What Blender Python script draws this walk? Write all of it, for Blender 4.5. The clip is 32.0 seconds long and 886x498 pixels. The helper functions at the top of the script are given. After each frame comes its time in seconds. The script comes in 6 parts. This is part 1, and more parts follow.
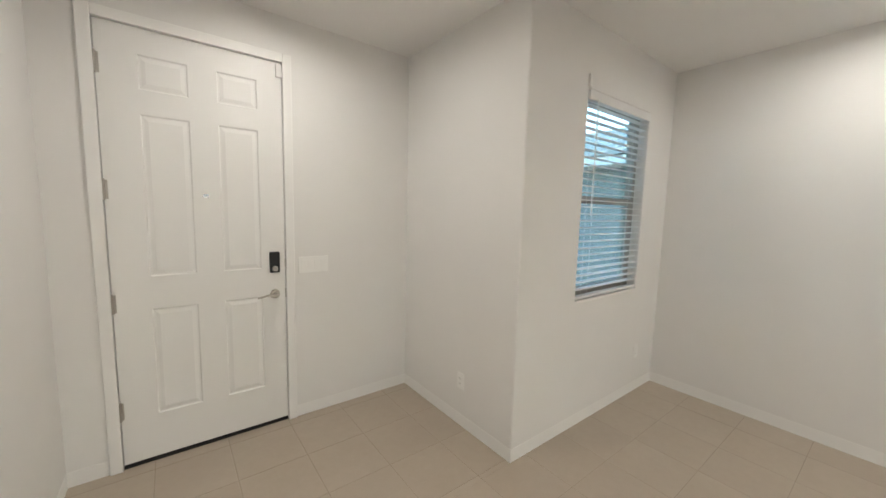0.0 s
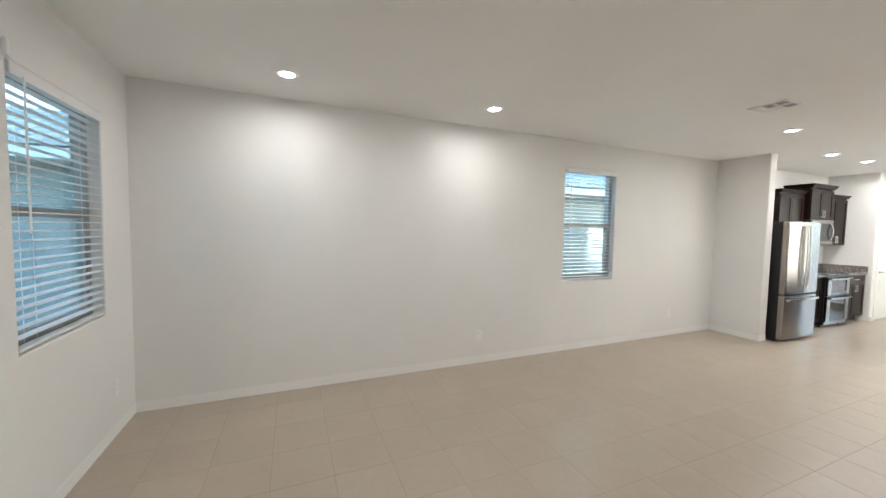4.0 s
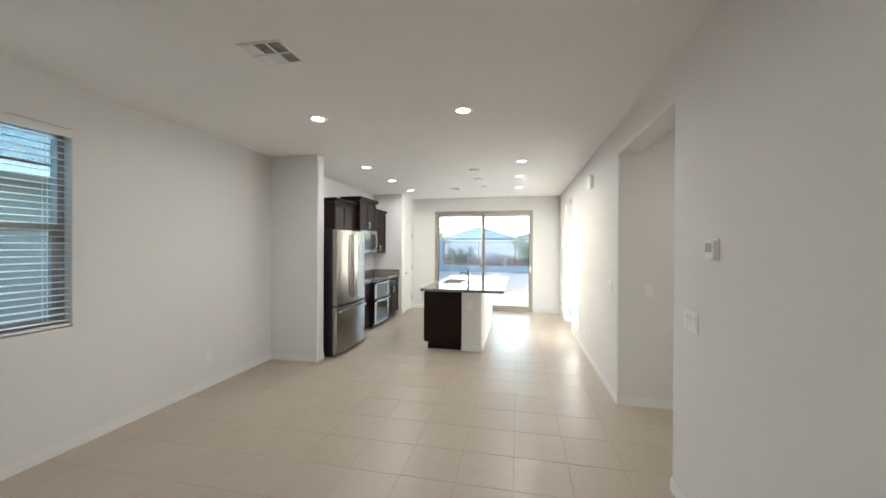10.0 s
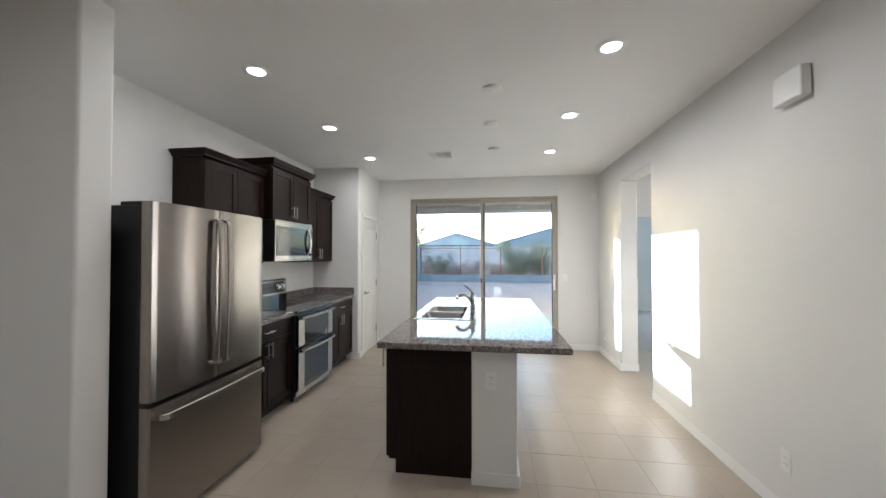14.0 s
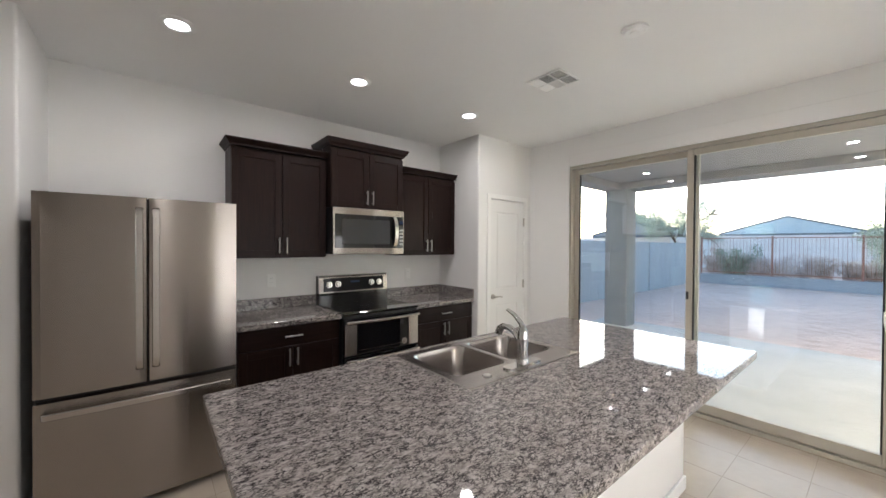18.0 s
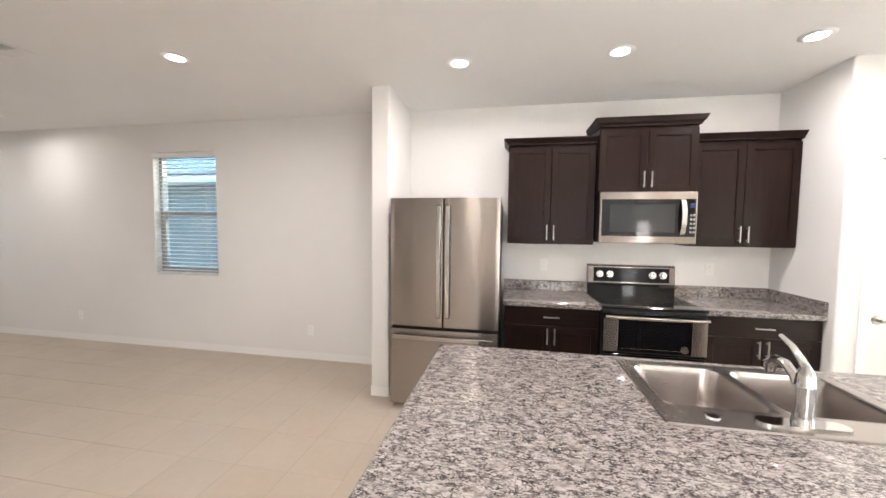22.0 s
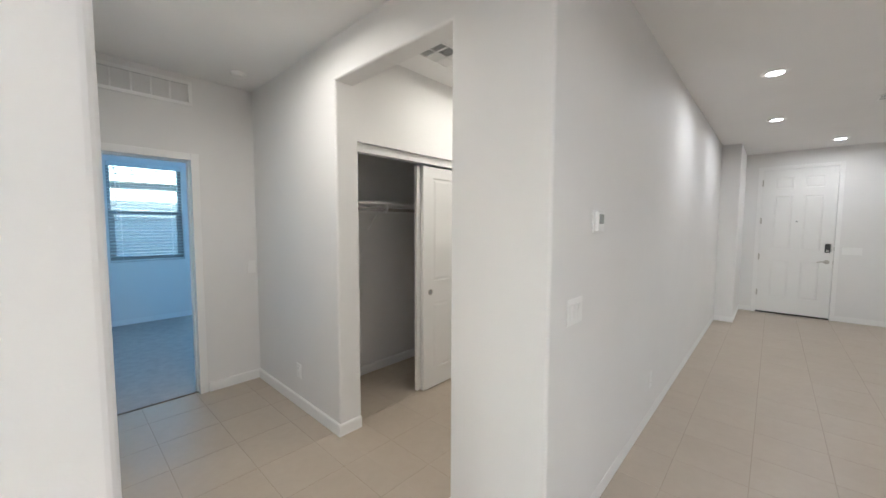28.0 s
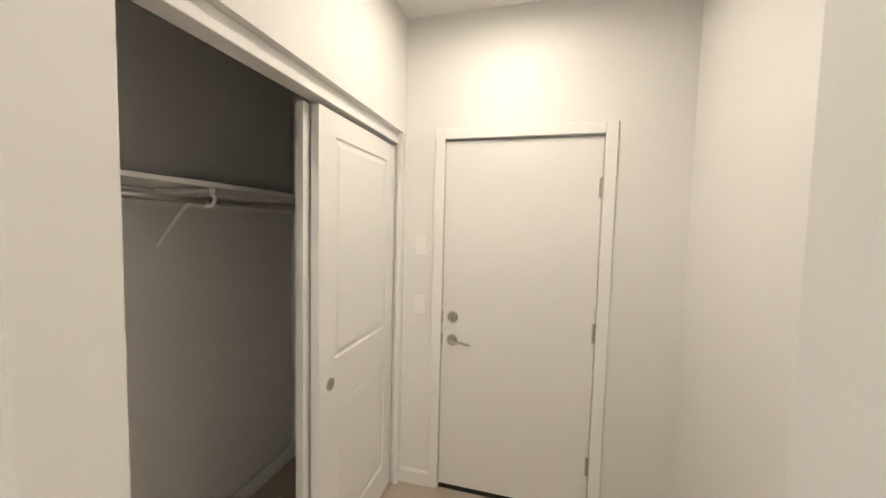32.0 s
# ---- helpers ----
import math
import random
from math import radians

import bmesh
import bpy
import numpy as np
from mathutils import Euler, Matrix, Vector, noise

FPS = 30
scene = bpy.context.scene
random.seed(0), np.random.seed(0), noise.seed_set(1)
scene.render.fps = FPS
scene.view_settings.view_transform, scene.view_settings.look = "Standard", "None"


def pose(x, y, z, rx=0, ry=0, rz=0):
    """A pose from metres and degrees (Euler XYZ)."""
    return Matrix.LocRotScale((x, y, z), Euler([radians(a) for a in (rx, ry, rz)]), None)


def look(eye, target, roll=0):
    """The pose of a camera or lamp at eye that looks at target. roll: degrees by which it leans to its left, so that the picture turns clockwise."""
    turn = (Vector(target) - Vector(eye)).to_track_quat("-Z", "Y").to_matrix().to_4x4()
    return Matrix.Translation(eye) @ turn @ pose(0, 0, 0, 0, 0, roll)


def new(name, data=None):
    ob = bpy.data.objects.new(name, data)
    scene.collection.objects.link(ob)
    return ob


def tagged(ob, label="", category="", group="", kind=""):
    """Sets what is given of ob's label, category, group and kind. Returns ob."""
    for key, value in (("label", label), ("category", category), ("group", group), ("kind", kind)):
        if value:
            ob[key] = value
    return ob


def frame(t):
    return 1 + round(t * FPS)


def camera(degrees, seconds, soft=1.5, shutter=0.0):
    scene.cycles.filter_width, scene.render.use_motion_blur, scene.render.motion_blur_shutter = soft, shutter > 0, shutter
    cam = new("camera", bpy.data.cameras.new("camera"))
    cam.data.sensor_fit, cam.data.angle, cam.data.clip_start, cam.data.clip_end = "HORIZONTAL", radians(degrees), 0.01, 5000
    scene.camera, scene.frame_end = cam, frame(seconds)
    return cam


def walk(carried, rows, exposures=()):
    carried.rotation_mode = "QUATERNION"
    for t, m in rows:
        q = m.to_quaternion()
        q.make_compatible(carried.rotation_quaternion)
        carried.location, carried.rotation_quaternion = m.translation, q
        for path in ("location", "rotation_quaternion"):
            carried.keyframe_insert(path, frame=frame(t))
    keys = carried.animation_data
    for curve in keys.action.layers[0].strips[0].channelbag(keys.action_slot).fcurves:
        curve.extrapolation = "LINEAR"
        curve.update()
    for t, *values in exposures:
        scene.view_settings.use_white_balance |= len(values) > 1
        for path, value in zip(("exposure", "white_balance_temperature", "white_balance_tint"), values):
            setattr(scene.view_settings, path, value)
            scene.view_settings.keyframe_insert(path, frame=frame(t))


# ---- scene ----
cam = camera(102.20, 32.0)
PATH = [
    (0.0, look((3.487, 1.345, 1.524), (2.278, -0.235, 1.309), 1.50)),
    (0.5, look((3.412, 1.406, 1.494), (2.036, -0.034, 1.314), 1.32)),
    (1.0, look((3.292, 1.439, 1.512), (1.759, 0.166, 1.332), 1.19)),
    (1.5, look((3.214, 1.379, 1.534), (1.482, 0.395, 1.360), 1.39)),
    (2.0, look((3.207, 1.295, 1.522), (1.290, 0.742, 1.390), 1.12)),
    (2.5, look((3.272, 1.253, 1.536), (1.280, 1.126, 1.415), 1.03)),
    (3.0, look((3.396, 1.278, 1.538), (1.412, 1.504, 1.429), 0.99)),
    (3.5, look((3.533, 1.310, 1.539), (1.592, 1.780, 1.438), 0.83)),
    (4.0, look((3.651, 1.214, 1.576), (1.810, 1.989, 1.462), 1.03)),
    (4.5, look((3.747, 1.175, 1.569), (2.035, 2.203, 1.466), 1.03)),
    (6.5, look((3.852, 1.221, 1.571), (2.969, 3.013, 1.481), 0.38)),
    (7.0, look((3.846, 1.300, 1.570), (3.099, 3.153, 1.480), 0.31)),
    (7.5, look((3.804, 1.471, 1.570), (3.107, 3.343, 1.475), 0.41)),
    (8.0, look((3.685, 1.779, 1.569), (3.020, 3.664, 1.485), 0.36)),
    (8.5, look((3.603, 2.128, 1.560), (3.003, 4.035, 1.496), 0.29)),
    (9.0, look((3.491, 2.506, 1.544), (2.980, 4.440, 1.519), 0.32)),
    (9.5, look((3.359, 2.882, 1.543), (2.894, 4.827, 1.527), 0.29)),
    (10.0, look((3.269, 3.266, 1.527), (2.858, 5.224, 1.517), 0.26)),
    (10.5, look((3.178, 3.625, 1.522), (2.797, 5.588, 1.520), 0.19)),
    (11.0, look((3.052, 4.018, 1.521), (2.681, 5.983, 1.526), 0.26)),
    (11.5, look((2.964, 4.366, 1.499), (2.605, 6.333, 1.511), 0.24)),
    (12.0, look((2.864, 4.729, 1.467), (2.504, 6.696, 1.495), -0.08)),
    (12.5, look((2.727, 5.069, 1.473), (2.368, 7.036, 1.511), -0.09)),
    (13.0, look((2.631, 5.448, 1.465), (2.325, 7.424, 1.503), -0.15)),
    (13.5, look((2.598, 5.804, 1.474), (2.357, 7.789, 1.508), -0.11)),
    (15.5, look((2.874, 6.996, 1.508), (2.143, 8.858, 1.520), 0.67)),
    (16.0, look((3.119, 7.259, 1.536), (2.182, 9.026, 1.538), 0.81)),
    (16.5, look((3.268, 7.466, 1.530), (2.155, 9.127, 1.538), 0.73)),
    (17.0, look((3.354, 7.731, 1.524), (2.077, 9.271, 1.520), 0.71)),
    (17.5, look((3.422, 7.979, 1.527), (2.033, 9.418, 1.517), 0.75)),
    (18.0, look((3.520, 8.230, 1.505), (1.968, 9.490, 1.483), 0.35)),
    (18.5, look((3.589, 8.462, 1.540), (1.878, 9.494, 1.438), 1.01)),
    (19.0, look((3.606, 8.671, 1.545), (1.779, 9.476, 1.425), 0.89)),
    (19.5, look((3.621, 8.826, 1.552), (1.720, 9.432, 1.419), 0.90)),
    (20.0, look((3.608, 8.882, 1.536), (1.656, 9.298, 1.406), 1.00)),
    (20.5, look((3.565, 8.861, 1.524), (1.587, 9.130, 1.399), 1.09)),
    (21.0, look((3.568, 8.828, 1.503), (1.573, 8.922, 1.389), 1.12)),
    (21.5, look((3.625, 8.779, 1.515), (1.631, 8.669, 1.407), 0.83)),
    (22.0, look((3.682, 8.729, 1.528), (1.719, 8.364, 1.408), 0.66)),
    (22.5, look((3.664, 8.720, 1.535), (1.769, 8.095, 1.409), 0.57)),
    (23.0, look((3.678, 8.753, 1.520), (1.920, 7.808, 1.401), 0.53)),
    (23.5, look((3.708, 8.693, 1.519), (2.123, 7.480, 1.399), 0.50)),
    (24.0, look((3.710, 8.589, 1.522), (2.354, 7.124, 1.398), 0.50)),
    (24.5, look((3.663, 8.463, 1.511), (2.553, 6.804, 1.386), 0.54)),
    (25.0, look((3.579, 8.264, 1.514), (2.764, 6.442, 1.395), 0.79)),
    (25.5, look((3.448, 8.138, 1.522), (2.937, 6.208, 1.405), 0.84)),
    (26.0, look((3.408, 7.964, 1.515), (3.330, 5.969, 1.395), 0.65)),
    (26.5, look((3.452, 7.767, 1.519), (3.763, 5.796, 1.386), 0.49)),
    (28.5, look((3.723, 6.855, 1.496), (5.211, 5.525, 1.366), 0.62)),
    (29.0, look((3.943, 6.681, 1.495), (5.451, 5.374, 1.366), 0.82)),
    (29.5, look((4.175, 6.542, 1.500), (5.677, 5.228, 1.373), 1.06)),
    (30.0, look((4.415, 6.485, 1.510), (5.852, 5.099, 1.388), 1.31)),
    (30.5, look((4.600, 6.422, 1.537), (5.843, 4.861, 1.402), 1.74)),
    (31.0, look((4.794, 6.299, 1.528), (5.750, 4.546, 1.411), 1.56)),
    (31.5, look((4.923, 6.167, 1.549), (5.650, 4.309, 1.421), 1.55)),
    (32.0, look((5.020, 6.085, 1.561), (5.527, 4.155, 1.435), 1.43)),
]
SKY_STRENGTH, SUN_STRENGTH = 0.15, 3.6
EXPOSURES = [(0.0, 3.76, 6050, 6), (2.0, 3.83, 5750, 6), (3.0, 3.85, 5550, 5), (4.0, 3.83, 5700, 6), (7.0, 3.38, 5750, 6), (9.0, 3.36, 5650, 5), (10.0, 3.34, 5650, 5), (13.0, 2.77, 5500, 7), (16.0, 2.46, 5600, 8),
             (18.0, 2.65, 5700, 10), (19.2, 3.04, 5950, 12), (20.0, 3.33, 6100, 13), (21.0, 3.6, 5950, 13), (23.0, 3.95, 5800, 11), (24.0, 3.8, 5500, 8), (25.0, 3.7, 5450, 7), (26.0, 3.65, 5330, 6),
             (29.0, 3.8, 5630, 9), (30.0, 3.74, 6150, 11), (31.0, 3.76, 6200, 10), (32.0, 3.9, 6100, 8)]
DOWN, LAMP_COLOR, LAMP_SPREAD = 0.76, (1.0, 0.885, 0.775), 172
walk(cam, PATH, EXPOSURES)

# ---------------------------------------------------------------- light
world = bpy.data.worlds.new("world")
scene.world = world
world.use_nodes = True
wn = world.node_tree
sky = wn.nodes.new("ShaderNodeTexSky")
sky.sky_type = "NISHITA"
sky.sun_disc = False
SUN_ELEV, SUN_AZ = radians(9.0), radians(-45.9)     # azimuth from +y, towards -x
sky.sun_elevation = SUN_ELEV
sky.sun_rotation = SUN_AZ
sky.air_density, sky.dust_density, sky.ozone_density = 0.7, 1.6, 0.5
bg = wn.nodes["Background"]
bg.inputs["Strength"].default_value = SKY_STRENGTH
wn.links.new(sky.outputs["Color"], bg.inputs["Color"])

sun = new("sun", bpy.data.lights.new("sun", "SUN"))
sun.data.energy = SUN_STRENGTH
sun.data.angle = radians(0.6)
sun.data.color = (1.0, 0.93, 0.84)
sd_ = Vector((math.sin(SUN_AZ) * math.cos(SUN_ELEV), math.cos(SUN_AZ) * math.cos(SUN_ELEV), math.sin(SUN_ELEV)))
sun.matrix_world = look(sd_ * 30, (0, 0, 0))


# ---------------------------------------------------------------- numbers of the plan
H = 2.735                     # ceiling
XR = 4.222                    # right wall of the great room
XJ, YD = 1.90, -1.24          # jog beside the entry, front door wall
XE = 3.985                    # entry side wall
YB = 11.95                    # rear wall with the sliding door
XP, YP = 0.69, 11.03         # pantry corner
YS0, YS1, XS = 7.525, 7.69, 0.69   # stub wall beside the fridge
HY0, HY1 = 5.755, 7.02        # hall walls
XN = 6.31                     # corner where the hall turns north
XV, XC, YG = 4.27, 5.78, 4.10   # vestibule side wall, closet wall, garage wall
XB = 7.24                     # bedroom door wall
T = 0.372                     # floor tile pitch


# ---------------------------------------------------------------- mesh helpers
def thing(name, label, category, group="", loc=(0, 0, 0), rz=0.0, kind=""):
    ob = new(name)
    ob.empty_display_size = 0.1
    ob.matrix_world = pose(*loc, 0, 0, rz)
    return tagged(ob, label, category, group, kind)


def part(name, bm, material, parent=None, label="", smooth=False):
    me = bpy.data.meshes.new(name)
    bmesh.ops.recalc_face_normals(bm, faces=bm.faces)
    bm.to_mesh(me)
    bm.free()
    if smooth:
        for p in me.polygons:
            p.use_smooth = True
        me.set_sharp_from_angle(angle=radians(38))
    me.materials.append(material)
    ob = new(name, me)
    if parent is not None:
        ob.parent = parent
    if label:
        ob["label"] = label
    return ob


def add_box(bm, lo, hi, bevel=0.0, seg=2):
    lo, hi = Vector(lo), Vector(hi)
    r = bmesh.ops.create_cube(bm, size=1.0)
    vs = r["verts"]
    c, s = (lo + hi) / 2, hi - lo
    for v in vs:
        v.co = Vector((c.x + v.co.x * s.x, c.y + v.co.y * s.y, c.z + v.co.z * s.z))
    if bevel > 0:
        es = list({e for v in vs for e in v.link_edges})
        bmesh.ops.bevel(bm, geom=es, offset=min(bevel, 0.45 * min(s)), segments=seg, affect="EDGES", profile=0.5)


def box(name, lo, hi, material, parent=None, bevel=0.003, seg=2, label="", smooth=False):
    bm = bmesh.new()
    add_box(bm, lo, hi, bevel, seg)
    return part(name, bm, material, parent, label, smooth)


def add_cyl(bm, a, b, r, seg=20, r2=None):
    a, b = Vector(a), Vector(b)
    d = b - a
    m = Matrix.Translation((a + b) / 2) @ d.to_track_quat("Z", "Y").to_matrix().to_4x4()
    bmesh.ops.create_cone(bm, cap_ends=True, segments=seg, radius1=r, radius2=r if r2 is None else r2, depth=d.length, matrix=m)


def add_tube(bm, pts, r, seg=10, caps=True):
    """A round bar along the given points."""
    pts = [Vector(p) for p in pts]
    rings = []
    up = Vector((0.13, 0.27, 0.95))
    for i, p in enumerate(pts):
        d = (pts[min(i + 1, len(pts) - 1)] - pts[max(i - 1, 0)]).normalized()
        side = d.cross(up)
        if side.length < 1e-3:
            side = d.cross(Vector((1, 0, 0)))
        side.normalize()
        other = d.cross(side)
        rr = r[i] if isinstance(r, (list, tuple)) else r
        rings.append([bm.verts.new(p + rr * (math.cos(a) * side + math.sin(a) * other))
                      for a in [2 * math.pi * k / seg for k in range(seg)]])
    for q, w in zip(rings, rings[1:]):
        for k in range(seg):
            bm.faces.new((q[k], q[(k + 1) % seg], w[(k + 1) % seg], w[k]))
    if caps:
        bm.faces.new(rings[0])
        bm.faces.new(rings[-1])


def add_prism(bm, poly, lo, hi, axis):
    """A closed outline of two coordinates, drawn out along axis from lo to hi."""
    def at(p, h):
        return {"x": (h, p[0], p[1]), "y": (p[0], h, p[1]), "z": (p[0], p[1], h)}[axis]
    a = [bm.verts.new(at(p, lo)) for p in poly]
    b = [bm.verts.new(at(p, hi)) for p in poly]
    bm.faces.new(a)
    bm.faces.new(b)
    n = len(poly)
    for i in range(n):
        bm.faces.new((a[i], a[(i + 1) % n], b[(i + 1) % n], b[i]))


def wall(name, axis, p0, p1, a0, a1, z0=-0.02, z1=None, holes=(), material=None, rounds=(), rim=(), radius=0.016, rim_face=None):
    """A wall between the planes axis = p0 and p1, from a0 to a1 along, with openings (a, b, z, z)."""
    z1 = H + 0.02 if z1 is None else z1
    us = sorted({a0, a1, *[h[0] for h in holes], *[h[1] for h in holes]})
    zs = sorted({z0, z1, *[h[2] for h in holes], *[h[3] for h in holes]})
    us = [u for u in us if a0 <= u <= a1]
    zs = [z for z in zs if z0 <= z <= z1]

    def solid(i, j):
        if not (0 <= i < len(us) - 1 and 0 <= j < len(zs) - 1):
            return False
        u, z = (us[i] + us[i + 1]) / 2, (zs[j] + zs[j + 1]) / 2
        return not any(h[0] < u < h[1] and h[2] < z < h[3] for h in holes)

    bm = bmesh.new()
    made = {}

    def v(i, j, k):
        if (i, j, k) not in made:
            p = (p0, p1)[k]
            made[i, j, k] = bm.verts.new((p, us[i], zs[j]) if axis == "x" else (us[i], p, zs[j]))
        return made[i, j, k]

    for i in range(len(us) - 1):
        for j in range(len(zs) - 1):
            if not solid(i, j):
                continue
            for k in (0, 1):
                bm.faces.new((v(i, j, k), v(i + 1, j, k), v(i + 1, j + 1, k), v(i, j + 1, k)))
            for di, dj, q in ((-1, 0, ((i, j), (i, j + 1))), (1, 0, ((i + 1, j), (i + 1, j + 1))),
                              (0, -1, ((i, j), (i + 1, j))), (0, 1, ((i, j + 1), (i + 1, j + 1)))):
                if not solid(i + di, j + dj):
                    (a, b), (c, d) = q
                    bm.faces.new((v(a, b, 0), v(c, d, 0), v(c, d, 1), v(a, b, 1)))
    bmesh.ops.recalc_face_normals(bm, faces=bm.faces)
    es = []
    for e in bm.edges:
        a, b = e.verts
        if any(abs(a.co.x - x) < 1e-4 and abs(a.co.y - y) < 1e-4 and abs(b.co.x - x) < 1e-4 and abs(b.co.y - y) < 1e-4 for x, y in rounds):
            es.append(e)
        for h in rim:
            def on(q):
                u = q.y if axis == "x" else q.x
                return h[0] - 1e-4 <= u <= h[1] + 1e-4 and h[2] - 1e-4 <= q.z <= h[3] + 1e-4
            across = abs(a.co.x - b.co.x) if axis == "x" else abs(a.co.y - b.co.y)
            flat = len(e.link_faces) == 2 and e.calc_face_angle(0) < 0.1
            plane = a.co.x if axis == "x" else a.co.y
            if rim_face is not None and h[:3] == rim_face[1][:3] and abs(plane - rim_face[0]) > 1e-4:
                continue
            if on(a.co) and on(b.co) and across < 1e-4 and not flat and e not in es:
                es.append(e)
    if es:
        bmesh.ops.bevel(bm, geom=es, offset=radius, segments=4, affect="EDGES", profile=0.5)
    ob = part(name, bm, material or PAINT)
    return tagged(ob, kind="structure")


# ---------------------------------------------------------------- materials
def mat(name, color, rough=0.5, metal=0.0, spec=0.5):
    m = bpy.data.materials.new(name)
    m.use_nodes = True
    b = m.node_tree.nodes["Principled BSDF"]
    b.inputs["Base Color"].default_value = (*color, 1)
    b.inputs["Roughness"].default_value = rough
    b.inputs["Metallic"].default_value = metal
    b.inputs["Specular IOR Level"].default_value = spec
    return m


def nodes_of(m):
    return m.node_tree.nodes, m.node_tree.links, m.node_tree.nodes["Principled BSDF"]


def coords(m, scale=(1, 1, 1)):
    n, l, b = nodes_of(m)
    c = n.new("ShaderNodeNewGeometry")
    mp = n.new("ShaderNodeMapping")
    mp.inputs["Scale"].default_value = scale
    l.new(c.outputs["Position"], mp.inputs["Vector"])
    return mp.outputs["Vector"]


def noise_tex(m, vec, scale, detail=4.0, rough=0.55):
    n, l, b = nodes_of(m)
    t = n.new("ShaderNodeTexNoise")
    t.inputs["Scale"].default_value = scale
    t.inputs["Detail"].default_value = detail
    t.inputs["Roughness"].default_value = rough
    l.new(vec, t.inputs["Vector"])
    return t.outputs["Fac"]


def ramp(m, fac, stops, out="Color"):
    n, l, b = nodes_of(m)
    r = n.new("ShaderNodeValToRGB")
    while len(r.color_ramp.elements) < len(stops):
        r.color_ramp.elements.new(0.5)
    for e, (p, c) in zip(r.color_ramp.elements, stops):
        e.position = p
        e.color = (*c, 1) if len(c) == 3 else c
    l.new(fac, r.inputs["Fac"])
    return r.outputs["Color"]


def mapped(m, fac, a, b_, c=0.0, d=1.0):
    n, l, b = nodes_of(m)
    r = n.new("ShaderNodeMapRange")
    for k, v in zip(("From Min", "From Max", "To Min", "To Max"), (a, b_, c, d)):
        r.inputs[k].default_value = v
    l.new(fac, r.inputs["Value"])
    return r.outputs["Result"]


def mix(m, fac, a, b_, mode="MIX"):
    n, l, b = nodes_of(m)
    x = n.new("ShaderNodeMix")
    x.data_type, x.blend_type = "RGBA", mode
    for k, v in ((0, fac), (6, a), (7, b_)):
        if isinstance(v, (int, float)):
            x.inputs[k].default_value = v
        elif isinstance(v, tuple):
            x.inputs[k].default_value = (*v, 1)
        else:
            l.new(v, x.inputs[k])
    return x.outputs[2]


def bump(m, height, strength, distance=0.002):
    n, l, b = nodes_of(m)
    x = n.new("ShaderNodeBump")
    x.inputs["Strength"].default_value = strength
    x.inputs["Distance"].default_value = distance
    l.new(height, x.inputs["Height"])
    l.new(x.outputs["Normal"], b.inputs["Normal"])


def set_in(m, key, socket):
    n, l, b = nodes_of(m)
    l.new(socket, b.inputs[key])


def paint(name, color, rough=0.6, peel=0.11, spread=0.03):
    m = mat(name, color, rough, 0, 0.3)
    v = coords(m)
    big = noise_tex(m, v, 1.1, 3)
    lo = tuple(c * (1 - spread) for c in color)
    set_in(m, "Base Color", ramp(m, big, [(0.3, lo), (0.7, color)]))
    fine = noise_tex(m, v, 170, 2, 0.6)
    set_in(m, "Roughness", mapped(m, noise_tex(m, v, 6, 3), 0.2, 0.8, rough - 0.06, rough + 0.08))
    bump(m, fine, peel, 0.0015)
    return m


PAINT = paint("wall_paint", (0.845, 0.832, 0.813))
CEIL = paint("ceiling_paint", (0.89, 0.88, 0.862), 0.8, 0.16)
TRIM = paint("trim_paint", (0.90, 0.89, 0.87), 0.35, 0.05, 0.015)
DOOR = paint("door_paint", (0.86, 0.85, 0.83), 0.38, 0.04, 0.015)


def tile_material(name, island=False):
    m = mat(name, (0.5, 0.4, 0.3), 0.3, 0, 0.5)
    n, l, b = nodes_of(m)
    v = coords(m)
    info = n.new("ShaderNodeNewGeometry" if island else "ShaderNodeObjectInfo")
    shift = n.new("ShaderNodeVectorMath")
    shift.operation = "MULTIPLY_ADD"
    comb = n.new("ShaderNodeCombineXYZ")
    for k in range(3):
        l.new(info.outputs["Random Per Island" if island else "Random"], comb.inputs[k])
    l.new(comb.outputs[0], shift.inputs[0])
    shift.inputs[1].default_value = (31, 17, 9)
    l.new(v, shift.inputs[2])
    big = noise_tex(m, shift.outputs[0], 2.2, 1, 0.4)
    col = ramp(m, big, [(0.15, (0.45, 0.382, 0.302)), (0.85, (0.50, 0.434, 0.350))])
    speck = noise_tex(m, v, 55, 4, 0.7)
    col = mix(m, mapped(m, speck, 0.5, 0.8, 0, 0.2), col, (0.43, 0.362, 0.278))
    set_in(m, "Base Color", col)
    cloud = noise_tex(m, shift.outputs[0], 16, 5, 0.65)
    col = mix(m, mapped(m, cloud, 0.35, 0.75, 0, 0.3), col, (0.39, 0.322, 0.245))
    set_in(m, "Base Color", col)
    set_in(m, "Roughness", mapped(m, cloud, 0.2, 0.8, 0.30, 0.36))
    bump(m, cloud, 0.05, 0.002)
    return m


def rough_material(name, a, b_, scale, rough=0.9, bstr=0.5, bdist=0.01, spec=0.2):
    m = mat(name, a, rough, 0, spec)
    v = coords(m)
    g = noise_tex(m, v, scale, 6, 0.65)
    h = noise_tex(m, v, scale * 0.08, 3, 0.5)
    c = ramp(m, g, [(0.3, a), (0.7, b_)])
    c = mix(m, mapped(m, h, 0.35, 0.7, 0, 0.35), c, tuple(x * 0.72 for x in a))
    set_in(m, "Base Color", c)
    bump(m, g, bstr, bdist)
    return m


